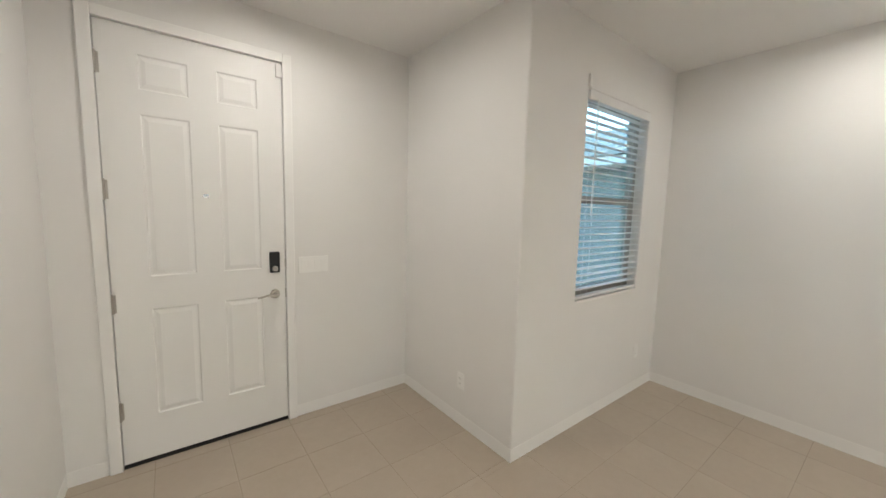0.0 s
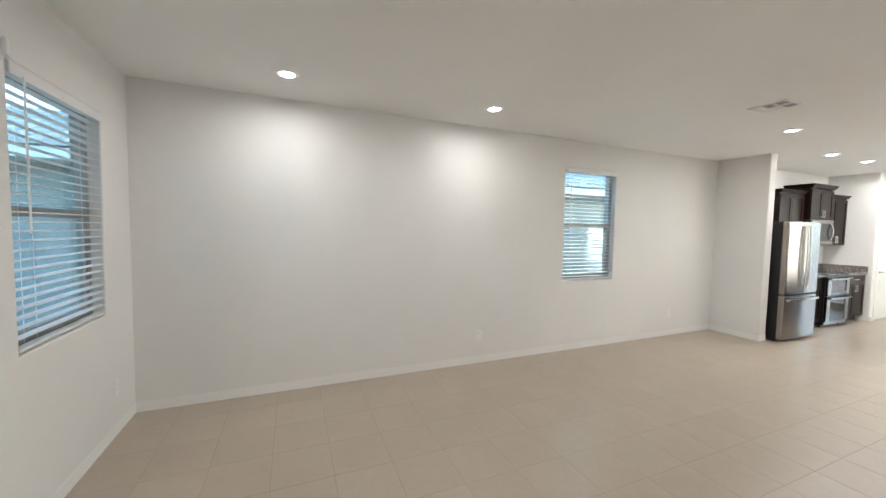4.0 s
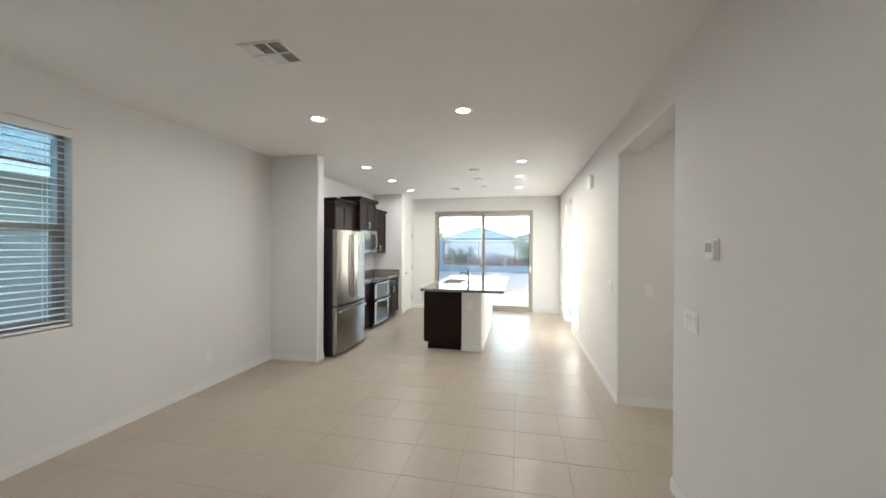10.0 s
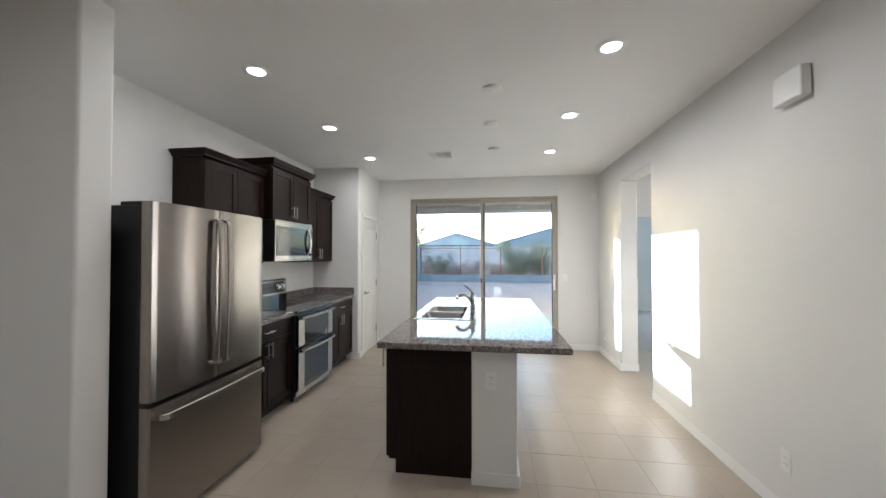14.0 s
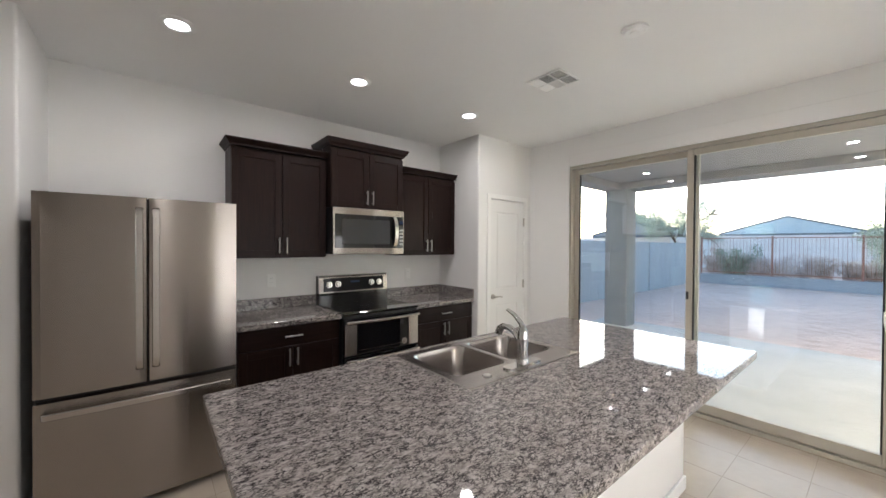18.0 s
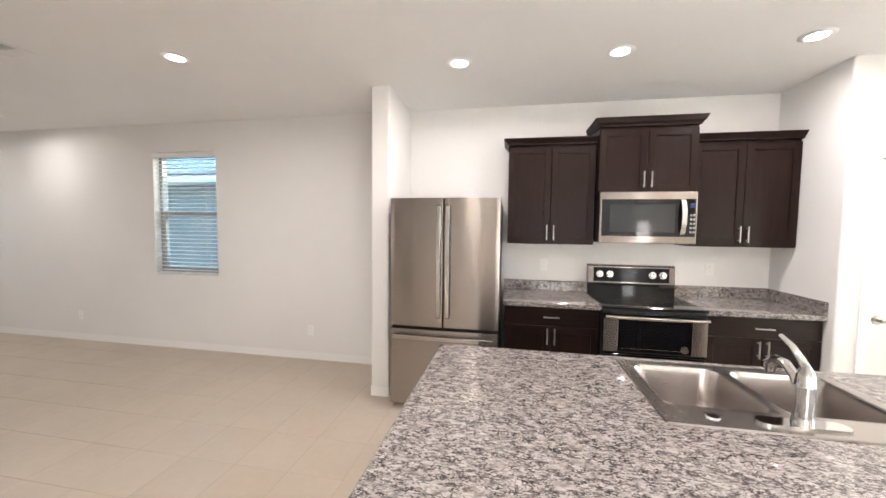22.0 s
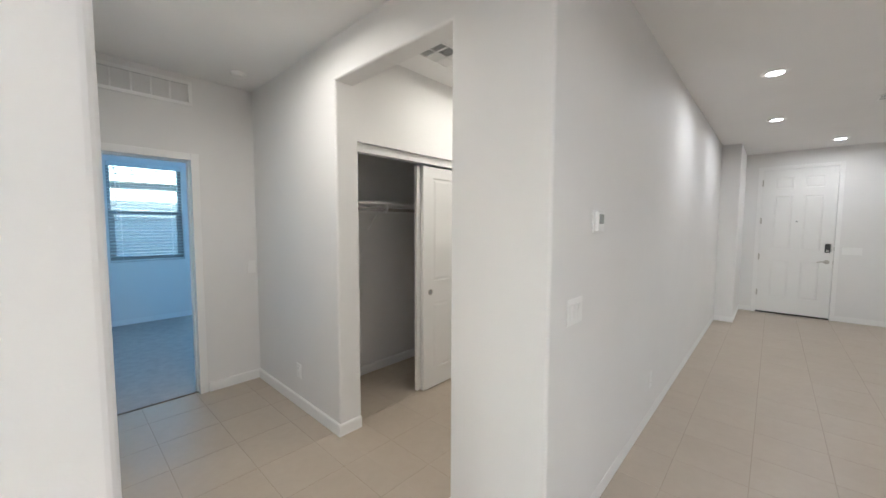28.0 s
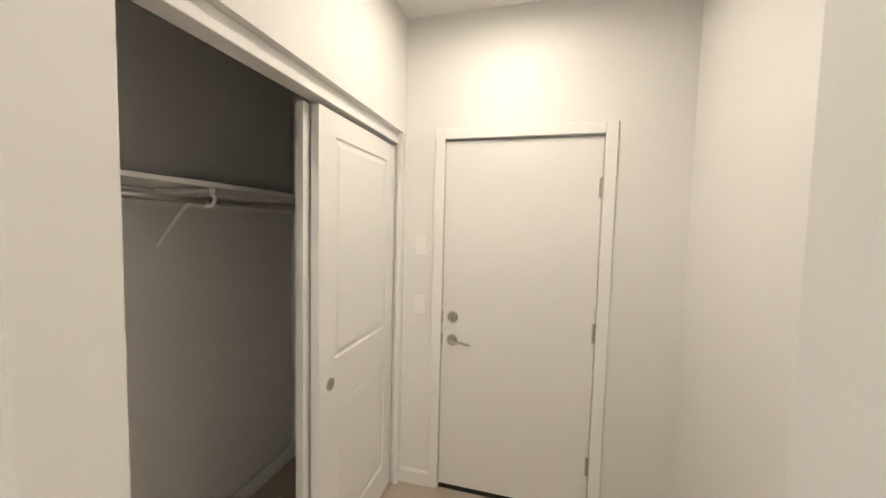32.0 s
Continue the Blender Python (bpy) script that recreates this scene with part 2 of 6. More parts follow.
TILE = tile_material("floor_tile_ceramic")
TILE_FAR = tile_material("floor_tile_ceramic_joined", True)
GROUT = rough_material("grout", (0.385, 0.327, 0.257), (0.425, 0.364, 0.292), 90, 0.9, 0.3, 0.001)


def granite_material():
    """Pale grey stone with thin dark wisps drawn out along y, mid-grey clouds and small black grains."""
    m = mat("granite", (0.4, 0.4, 0.4), 0.03, 0, 0.5)
    n, l, b = nodes_of(m)
    v = coords(m, (1.0, 0.5, 1.0))

    def warped(scale, amount, seed):
        w = n.new("ShaderNodeTexNoise")
        w.inputs["Scale"].default_value, w.inputs["Detail"].default_value = scale, 3.0
        off = n.new("ShaderNodeVectorMath")
        off.operation = "ADD"
        off.inputs[1].default_value = (seed, seed * 1.7, seed * 0.6)
        l.new(v, off.inputs[0])
        l.new(off.outputs[0], w.inputs["Vector"])
        a = n.new("ShaderNodeVectorMath")
        a.operation = "MULTIPLY_ADD"
        l.new(w.outputs["Color"], a.inputs[0])
        a.inputs[1].default_value = (amount, amount, amount)
        l.new(off.outputs[0], a.inputs[2])
        return a.outputs[0]

    def times(x, y):
        k = n.new("ShaderNodeMath")
        k.operation = "MULTIPLY"
        l.new(x, k.inputs[0])
        l.new(y, k.inputs[1])
        return k.outputs[0]

    base = ramp(m, noise_tex(m, warped(32, 0.032, 0.0), 56, 4, 0.6),
                [(0.34, (0.205, 0.180, 0.170)), (0.45, (0.325, 0.292, 0.274)), (0.60, (0.43, 0.39, 0.367))])
    base = mix(m, mapped(m, noise_tex(m, v, 10, 3), 0.5, 0.8, 0, 0.3), base, (0.36, 0.295, 0.26))
    clusters = noise_tex(m, warped(14, 0.04, 5.0), 30, 4, 0.6)
    for scale, warp, thick, seed, lo, hi in ((60, 0.036, 0.14, 1.3, 0.33, 0.52), (104, 0.024, 0.16, 7.1, 0.38, 0.56)):
        e = n.new("ShaderNodeTexVoronoi")
        e.feature = "DISTANCE_TO_EDGE"
        e.inputs["Scale"].default_value = scale
        l.new(warped(72, warp, seed), e.inputs["Vector"])
        line = mapped(m, e.outputs["Distance"], thick * 0.2, thick, 1, 0)
        line = times(line, mapped(m, noise_tex(m, warped(46, 0.02, seed + 2), 84, 3, 0.6), 0.41, 0.52, 0.0, 1.0))
        line = times(line, mapped(m, clusters, lo, hi, 0.2, 1.0))
        base = mix(m, line, base, (0.036, 0.031, 0.032))
    base = mix(m, mapped(m, noise_tex(m, v, 170, 2, 0.5), 0.62, 0.68, 0, 0.75), base, (0.045, 0.04, 0.042))
    set_in(m, "Base Color", base)
    set_in(m, "Roughness", mapped(m, noise_tex(m, v, 30, 2), 0.3, 0.7, 0.022, 0.045))
    return m


GRANITE = granite_material()


def wood_material(name, dark, light, axis="z"):
    m = mat(name, dark, 0.4, 0, 0.17)
    v = coords(m, {"z": (26, 26, 1.6), "y": (26, 1.6, 26), "x": (1.6, 26, 26)}[axis])
    g = noise_tex(m, v, 3.0, 6, 0.6)
    set_in(m, "Base Color", ramp(m, g, [(0.3, dark), (0.72, light)]))
    set_in(m, "Roughness", mapped(m, g, 0.3, 0.7, 0.32, 0.45))
    bump(m, g, 0.08, 0.001)
    return m


ESPRESSO = wood_material("espresso_wood", (0.0085, 0.0038, 0.0029), (0.0200, 0.0089, 0.0065))
ESPRESSO_Y = wood_material("espresso_wood_rail", (0.0085, 0.0038, 0.0029), (0.0200, 0.0089, 0.0065), "y")


def steel_material(name, axis_scale, color=(0.375, 0.338, 0.308), rough=0.225, turn=0.25):
    m = mat(name, color, rough, 1.0)
    n, l, b = nodes_of(m)
    v = coords(m, axis_scale)
    g = noise_tex(m, v, 4.0, 2, 0.5)
    set_in(m, "Base Color", ramp(m, g, [(0.2, tuple(c * 0.975 for c in color)), (0.8, color)]))
    tg = n.new("ShaderNodeTangent")
    tg.direction_type, tg.axis = "RADIAL", "Z"
    l.new(tg.outputs["Tangent"], b.inputs["Tangent"])
    b.inputs["Anisotropic"].default_value = 1.0
    b.inputs["Anisotropic Rotation"].default_value = turn
    return m


STEEL = steel_material("brushed_steel", (300, 300, 1.5))
STEEL_H = steel_material("brushed_steel_level", (300, 1.5, 300))
STEEL_BAR = steel_material("bright_steel_bar", (300, 300, 1.5), (0.52, 0.49, 0.46), 0.2)
SINK = mat("sink_steel", (0.45, 0.415, 0.39), 0.235, 1.0)
bump(SINK, noise_tex(SINK, coords(SINK, (40, 4, 40)), 6.0, 2), 0.008, 0.001)
CHROME = mat("chrome", (0.66, 0.65, 0.63), 0.055, 1.0)
KNOB = mat("satin_knob_metal", (0.72, 0.70, 0.68), 0.22, 1.0)
PANEL_BLACK = mat("black_control_panel", (0.006, 0.006, 0.007), 0.12, 0, 0.2)
NICKEL = mat("satin_nickel", (0.52, 0.49, 0.45), 0.28, 1.0)
BLACK_GLASS = mat("black_glass", (0.006, 0.006, 0.007), 0.04, 0, 0.6)
BLACK = mat("black_plastic", (0.012, 0.012, 0.013), 0.35)
DARK_SIDE = mat("dark_grey_cabinet_side", (0.012, 0.0115, 0.0115), 0.45)
PLASTIC = mat("white_plastic", (0.90, 0.892, 0.872), 0.35)
GREY_PLASTIC = mat("grey_plastic", (0.30, 0.30, 0.30), 0.4)
RUBBER = mat("black_rubber", (0.010, 0.010, 0.010), 0.6)
VINYL_TAN = paint("tan_vinyl", (0.44, 0.405, 0.335), 0.4, 0.03, 0.03)
VINYL_GREY = paint("grey_window_frame", (0.40, 0.385, 0.36), 0.45, 0.03, 0.03)
BLIND = mat("white_blind_slat", (0.84, 0.84, 0.83), 0.45)
VENT_DARK = mat("dark_duct", (0.42, 0.42, 0.41), 0.6)
b_ = nodes_of(BLIND)[2]
b_.inputs["Transmission Weight"].default_value = 0.0


def glass_material(name="window_glass", tint=(0.93, 0.97, 0.97)):
    m = bpy.data.materials.new(name)
    m.use_nodes = True
    n, l = m.node_tree.nodes, m.node_tree.links
    for x in list(n):
        n.remove(x)
    out = n.new("ShaderNodeOutputMaterial")
    tr = n.new("ShaderNodeBsdfTransparent")
    tr.inputs["Color"].default_value = (*tint, 1)
    gl = n.new("ShaderNodeBsdfGlossy")
    gl.inputs["Roughness"].default_value = 0.01
    lw = n.new("ShaderNodeLayerWeight")
    lw.inputs["Blend"].default_value = 0.5
    up = n.new("ShaderNodeMath")
    up.operation = "POWER"
    up.inputs[1].default_value = 5.0
    l.new(lw.outputs["Facing"], up.inputs[0])
    fr = n.new("ShaderNodeMath")
    fr.operation = "MULTIPLY_ADD"
    fr.inputs[1].default_value, fr.inputs[2].default_value = 0.92, 0.075
    l.new(up.outputs[0], fr.inputs[0])
    mx = n.new("ShaderNodeMixShader")
    l.new(fr.outputs[0], mx.inputs[0])
    l.new(tr.outputs[0], mx.inputs[1])
    l.new(gl.outputs[0], mx.inputs[2])
    l.new(mx.outputs[0], out.inputs["Surface"])
    return m


GLASS = glass_material()
GREEN_GLASS = glass_material("low_emission_glass", (0.83, 0.945, 0.94))


def glow(name, color, strength):
    m = mat(name, (0.9, 0.9, 0.9), 0.4)
    b = nodes_of(m)[2]
    b.inputs["Emission Color"].default_value = (*color, 1)
    b.inputs["Emission Strength"].default_value = strength
    return m


LAMP = glow("lit_lamp_lens", (1.0, 0.94, 0.86), 3.0)


CARPET = rough_material("grey_carpet", (0.44, 0.40, 0.375), (0.58, 0.535, 0.50), 140, 0.95, 0.9, 0.006)
CARPET_EDGE = rough_material("carpet_edge_binding", (0.24, 0.20, 0.165), (0.32, 0.27, 0.225), 120, 0.95, 0.8, 0.004)
STUCCO = rough_material("stucco", (0.50, 0.46, 0.41), (0.58, 0.54, 0.49), 60, 0.9, 0.4, 0.004)
STUCCO_WHITE = rough_material("pale_stucco", (0.66, 0.65, 0.63), (0.74, 0.73, 0.71), 60, 0.9, 0.4, 0.004)
CONCRETE = rough_material("concrete", (0.50, 0.48, 0.45), (0.60, 0.58, 0.55), 30, 0.85, 0.2, 0.003)
def gravel_material():
    m = mat("desert_gravel", (0.5, 0.4, 0.33), 1.0, 0, 0.03)
    v = coords(m)
    fine, mid_n, wide = noise_tex(m, v, 30, 5, 0.7), noise_tex(m, v, 4.5, 5, 0.7), noise_tex(m, v, 0.7, 3)
    c = ramp(m, fine, [(0.3, (0.62, 0.45, 0.36)), (0.7, (0.80, 0.63, 0.53))])
    c = mix(m, mapped(m, mid_n, 0.48, 0.66, 0, 0.75), c, (0.47, 0.345, 0.285))
    c = mix(m, mapped(m, wide, 0.4, 0.7, 0, 0.35), c, (0.46, 0.35, 0.29))
    set_in(m, "Base Color", c)
    bump(m, mid_n, 1.0, 0.08)
    return m


GRAVEL = gravel_material()
BLOCK = rough_material("grey_block", (0.33, 0.33, 0.33), (0.42, 0.42, 0.42), 40, 0.9, 0.4, 0.004)
GREY_STUCCO = paint("grey_stucco", (0.20, 0.212, 0.212), 0.9, 0.4, 0.06)
PATIO_PAINT = paint("taupe_patio_paint", (0.25, 0.238, 0.235), 0.8, 0.3)
STUCCO_PALE = rough_material("pale_grey_stucco", (0.40, 0.40, 0.40), (0.46, 0.46, 0.45), 20, 0.9, 0.3, 0.004)
PALE_TILE = rough_material("pale_roof_tile", (0.33, 0.325, 0.315), (0.43, 0.42, 0.405), 8, 0.85, 0.3, 0.01)
ROOF = rough_material("roof_tile", (0.26, 0.23, 0.21), (0.36, 0.33, 0.30), 8, 0.85, 0.3, 0.01)

# ---------------------------------------------------------------- setting: walls, floors, ceilings
W1 = (0.432, 1.308, 0.925, 2.325)        # front window, along x
W2 = (4.437, 5.317, 0.92, 2.39)       # side window, along y
W3 = (5.66, 6.545, 0.935, 2.39)          # bedroom window, along y
FD = (2.866, 3.760, 0.0, 2.445)        # front door
SD = (1.232, 3.615, 0.0, 2.415)          # sliding door
PD = (11.215, 11.825, 0.0, 2.04)       # pantry door
GD = (4.706, 5.54, 0.0, 2.05)          # garage door
BD = (6.262, 7.008, 0.0, 2.036)          # bedroom door
CO = (4.14, 5.585, 0.0, 2.088)           # closet opening
HO = (HY0, HY1, -0.02, 2.45)           # hall opening
O2 = (10.09, 11.0, -0.02, 2.43)       # second opening


def hole(d, g=0.0):
    return (d[0] - g, d[1] + g, d[2] if d[2] > 0 else -0.02, d[3] + g)


wall("wall_left", "x", -0.15, 0.0, -0.15, YB + 0.15, holes=[W2], rim=[W2], radius=0.008)
wall("wall_front", "y", -0.15, 0.0, 0.0, XJ, holes=[W1], rounds=[(XJ, 0.0)], rim=[W1], radius=0.012)
wall("wall_entry_left", "x", XJ - 0.12, XJ, YD - 0.15, -0.15)
wall("wall_door", "y", YD - 0.15, YD, XJ, XE, holes=[hole(FD, 0.02)])
wall("wall_entry_right", "x", XE, XR, YD - 0.15, 0.0, rounds=[(XE, 0.0)])
wall("wall_right_front", "x", XR, XR + 0.09, -0.3, 5.62)
wall("wall_right", "x", XR, XR + 0.21, 5.62, YB + 0.15, holes=[HO, O2], rim=[HO, O2], rim_face=(XR, HO))
wall("wall_rear", "y", YB, YB + 0.15, 0.0, XR, holes=[hole(SD)])
wall("wall_stub", "y", YS0, YS1, 0.0, XS, rounds=[(XS, YS0), (XS, YS1)])
wall("wall_pantry_side", "y", YP, YP + 0.11, 0.0, XP, rounds=[(XP, YP)])
wall("wall_pantry", "x", XP - 0.11, XP, YP + 0.11, YB, holes=[hole(PD, 0.015)])
VO = (4.745, XC, -0.02, 2.46)          # opening from the hall to the vestibule
wall("wall_hall_south", "y", 5.62, HY0, XR + 0.21, XB, holes=[VO], rim=[VO], rounds=[(4.745, 5.62)], rim_face=(HY0, VO))
wall("wall_hall_north", "y", HY1, HY1 + 0.12, XR + 0.21, XN, rounds=[(XN, HY1)])
wall("wall_hall_recess_side", "x", XN - 0.12, XN, HY1 + 0.12, 7.5)
# unseen closing wall, set this near to bounce light back into the hall
wall("wall_hall_recess_end", "y", 7.5, 7.62, XN - 0.12, XB)
wall("wall_closet_front", "x", XC, XC + 0.11, YG, 5.62, holes=[hole(CO)])
wall("wall_closet_back", "x", 6.56, 6.68, YG, 5.62)
wall("wall_garage", "y", YG - 0.12, YG, XR + 0.09, 6.68, holes=[hole(GD, 0.02)])
wall("wall_bedroom_door", "x", XB, XB + 0.12, 3.9, 7.62, holes=[hole(BD, 0.02)])
wall("wall_bedroom_north", "y", 7.06, 7.2, XB + 0.12, 10.56)
wall("wall_bedroom_window", "x", 10.56, 10.72, 3.9, 7.2, holes=[W3])
UNSEEN_W4 = (8.0, 9.7, 0.92, 2.36)             # unseen window along x, added to light the bedroom
wall("wall_bedroom_south", "y", 3.78, 3.9, XB, 10.72, holes=[UNSEEN_W4])
# room behind the second opening
wall("wall_rear_hall_back", "x", 5.75, 5.86, 9.3, 12.0)
wall("wall_rear_hall_south", "y", 9.2, 9.3, XR + 0.21, 5.86)
wall("wall_rear_hall_north", "y", 12.0, 12.1, XR + 0.21, 8.7, holes=[(4.62, 5.40, -0.02, 2.06)])
# garage and front porch backing
wall("wall_garage_north_side", "y", 3.5, 3.6, XR + 0.09, 6.68)


def slab(name, lo, hi, material, kind="structure"):
    return tagged(box(name, lo, hi, material, None, 0), kind=kind)


slab("ceiling", (-0.15, YD - 0.15, H), (XR, YB + 0.15, H + 0.1), CEIL)
slab("ceiling_hall", (XR, -0.3, H), (10.72, YB + 0.15, H + 0.1), CEIL)
floor = slab("floor", (-0.15, YD - 0.15, -0.2), (XR + 0.21, YB + 0.15, -0.0012), GROUT)
floor_hall = slab("floor_hall", (XR + 0.21, 3.5, -0.2), (XB + 0.05, 7.62, -0.0012), GROUT)
slab("floor_rear_hall", (XR + 0.21, 9.2, -0.2), (5.86, 12.05, -0.001), TILE)
slab("carpet_bedroom", (XB + 0.05, 3.8, -0.2), (10.72, 7.2, 0.006), CARPET)


# baseboards with a rounded top edge
def baseboard(pts, h=0.086, d=0.016):
    """Along a run of wall faces on the left side of the walking line."""
    bm = bmesh.new()
    n = len(pts)
    offs = []
    for i, p in enumerate(pts):
        p = Vector(p)
        ds = []
        if i > 0:
            ds.append((p - Vector(pts[i - 1])).normalized())
        if i < n - 1:
            ds.append((Vector(pts[i + 1]) - p).normalized())
        ns = [Vector((d_.y, -d_.x)) for d_ in ds]
        if len(ns) == 2:
            o = (ns[0] + ns[1]) / (1 + ns[0].dot(ns[1])) if ns[0].dot(ns[1]) > -0.9 else ns[0]
        else:
            o = ns[0]
        offs.append(o)
    prof = [(0.0, 0.0), (d, 0.0), (d, h - 0.012), (d * 0.75, h - 0.003), (d * 0.3, h), (0.0, h)]
    rings = [[bm.verts.new((p[0] + o.x * q[0], p[1] + o.y * q[0], q[1])) for q in prof] for p, o in zip(pts, offs)]
    k = len(prof)
    for a, b in zip(rings, rings[1:]):
        for i in range(k):
            bm.faces.new((a[i], a[(i + 1) % k], b[(i + 1) % k], b[i]))
    bm.faces.new(rings[0])
    bm.faces.new(rings[-1])
    return tagged(part("baseboard", bm, TRIM), kind="structure")


E_ = 0.002
baseboard([(FD[0] - 0.06, YD + E_), (XJ + E_, YD + E_), (XJ + E_, 0 + E_), (0 + E_, 0 + E_), (0 + E_, YS0 - E_), (XS + E_, YS0 - E_), (XS + E_, YS1 + E_), (0.3, YS1 + E_)][::-1])
baseboard([(XR - E_, HY0 - 0.0), (XR - E_, 0 + E_), (XE - E_, 0 + E_), (XE - E_, YD + E_), (FD[1] + 0.06, YD + E_)][::-1])
baseboard([(XR - E_, O2[0]), (XR - E_, HY1 - E_), (XN + E_, HY1 - E_), (XN + E_, 7.49)][::-1])
baseboard([(XB - E_, BD[1] + 0.06), (XB - E_, 7.49)][::-1])
baseboard([(SD[1] + 0.06, YB - E_), (XR - E_, YB - E_), (XR - E_, O2[1] - E_), (XR + 0.21, O2[1] - E_)])
baseboard([(XP + 0.0, PD[1] + 0.07), (XP + E_, YB - E_), (SD[0] - 0.06, YB - E_)])
baseboard([(0.72, YP - E_), (XP + E_, YP - E_), (XP + E_, PD[0] - 0.07)])
baseboard([(XB - E_, BD[0] - 0.07), (XB - E_, HY0 + E_), (XC - E_, HY0 + E_), (XC - E_, CO[1] + 0.002)])
baseboard([(XR - E_, HY0 + E_), (4.745 + E_, HY0 + E_), (4.745 + E_, 5.62 - E_), (XR + 0.09 + E_, 5.62 - E_), (XR + 0.09 + E_, YG + E_), (GD[0] - 0.06, YG + E_)][::-1])
baseboard([(GD[1] + 0.06, YG + E_), (XC - E_, YG + E_)][::-1])
baseboard([(6.55, 5.61), (6.55, YG + 0.01)])
baseboard([(10.55, 4.0), (10.55, 7.05), (7.5, 7.05)])
baseboard([(8.59, 12.2), (8.59, 16.19), (4.6, 16.19)])

# ---------------------------------------------------------------- doors
def face_grid(bm, w, h, panels, put, d1=0.007, rise=0.005):
    """A moulded face of width w and height h; panels are (u0, u1, z0, z1); put(u, z, depth) gives a place."""
    us = sorted({0.0, w, *[p[0] for p in panels], *[p[1] for p in panels]})
    zs = sorted({0.0, h, *[p[2] for p in panels], *[p[3] for p in panels]})
    for u0, u1 in zip(us, us[1:]):
        for z0, z1 in zip(zs, zs[1:]):
            cu, cz = (u0 + u1) / 2, (z0 + z1) / 2
            if any(p[0] < cu < p[1] and p[2] < cz < p[3] for p in panels):
                continue
            bm.faces.new([bm.verts.new(put(*q)) for q in ((u0, z0, 0), (u1, z0, 0), (u1, z1, 0), (u0, z1, 0))])
    for p in panels:
        rings = []
        for off, dep in ((0, 0), (0.006, -d1), (0.014, -d1), (0.034, -d1 + rise), (0.038, -d1 + rise)):
            q = ((p[0] + off, p[2] + off), (p[1] - off, p[2] + off), (p[1] - off, p[3] - off), (p[0] + off, p[3] - off))
            rings.append([bm.verts.new(put(u, z, dep)) for u, z in q])
        for a, b in zip(rings, rings[1:]):
            for i in range(4):
                bm.faces.new((a[i], a[(i + 1) % 4], b[(i + 1) % 4], b[i]))
        bm.faces.new(rings[-1])


def leaf(name, w, h, t, panels, material, parent, back=True):
    """A door leaf in its own frame: u along x, face at y = 0 looking to -y, thickness towards +y."""
    bm = bmesh.new()
    face_grid(bm, w, h, panels, lambda u, z, d: (u, -d, z))
    if back:
        face_grid(bm, w, h, panels, lambda u, z, d: (u, t + d, z))
    for a, b in (((0, 0), (w, 0)), ((w, 0), (w, h)), ((w, h), (0, h)), ((0, h), (0, 0))):
        bm.faces.new([bm.verts.new(q) for q in ((a[0], 0, a[1]), (b[0], 0, b[1]), (b[0], t, b[1]), (a[0], t, a[1]))])
    bmesh.ops.remove_doubles(bm, verts=bm.verts, dist=1e-5)
    return part(name, bm, material, parent)


def lever(parent, u, z, toward, y=-0.001, label="satin nickel lever handle"):
    """A lever on a round rose; it points along x by toward (+1 or -1)."""
    bm = bmesh.new()
    add_cyl(bm, (u, y, z), (u, y - 0.012, z), 0.032, 24, 0.028)
    add_cyl(bm, (u, y - 0.012, z), (u, y - 0.045, z), 0.012, 16)
    s = toward
    add_tube(bm, [(u - 0.008 * s, y - 0.045, z), (u + 0.02 * s, y - 0.05, z + 0.002), (u + 0.06 * s, y - 0.052, z + 0.004),
                  (u + 0.09 * s, y - 0.05, z - 0.004), (u + 0.115 * s, y - 0.046, z - 0.008)], [0.011, 0.0095, 0.008, 0.0075, 0.006], 10)
    return part("door_handle", bm, NICKEL, parent, label, True)


def deadbolt(parent, u, z, y=-0.001):
    bm = bmesh.new()
    add_cyl(bm, (u, y, z), (u, y - 0.016, z), 0.032, 24, 0.026)
    add_box(bm, (u - 0.006, y - 0.034, z - 0.016), (u + 0.006, y - 0.014, z + 0.016), 0.003)
    return part("deadbolt", bm, NICKEL, parent, "satin nickel thumb-turn deadbolt")


def hinges(parent, u, zs, y=-0.004, r=0.007):
    for z in zs:
        bm = bmesh.new()
        add_cyl(bm, (u, y - r * 0.6, z - 0.05), (u, y - r * 0.6, z + 0.05), r, 12)
        add_cyl(bm, (u, y - r * 0.6, z - 0.056), (u, y - r * 0.6, z + 0.056), r * 0.6, 10)
        add_box(bm, (u - 0.016, y - 0.001, z - 0.05), (u + 0.016, y + 0.003, z + 0.05), 0.001)
        part("hinge", bm, NICKEL, parent, "satin nickel butt hinge")


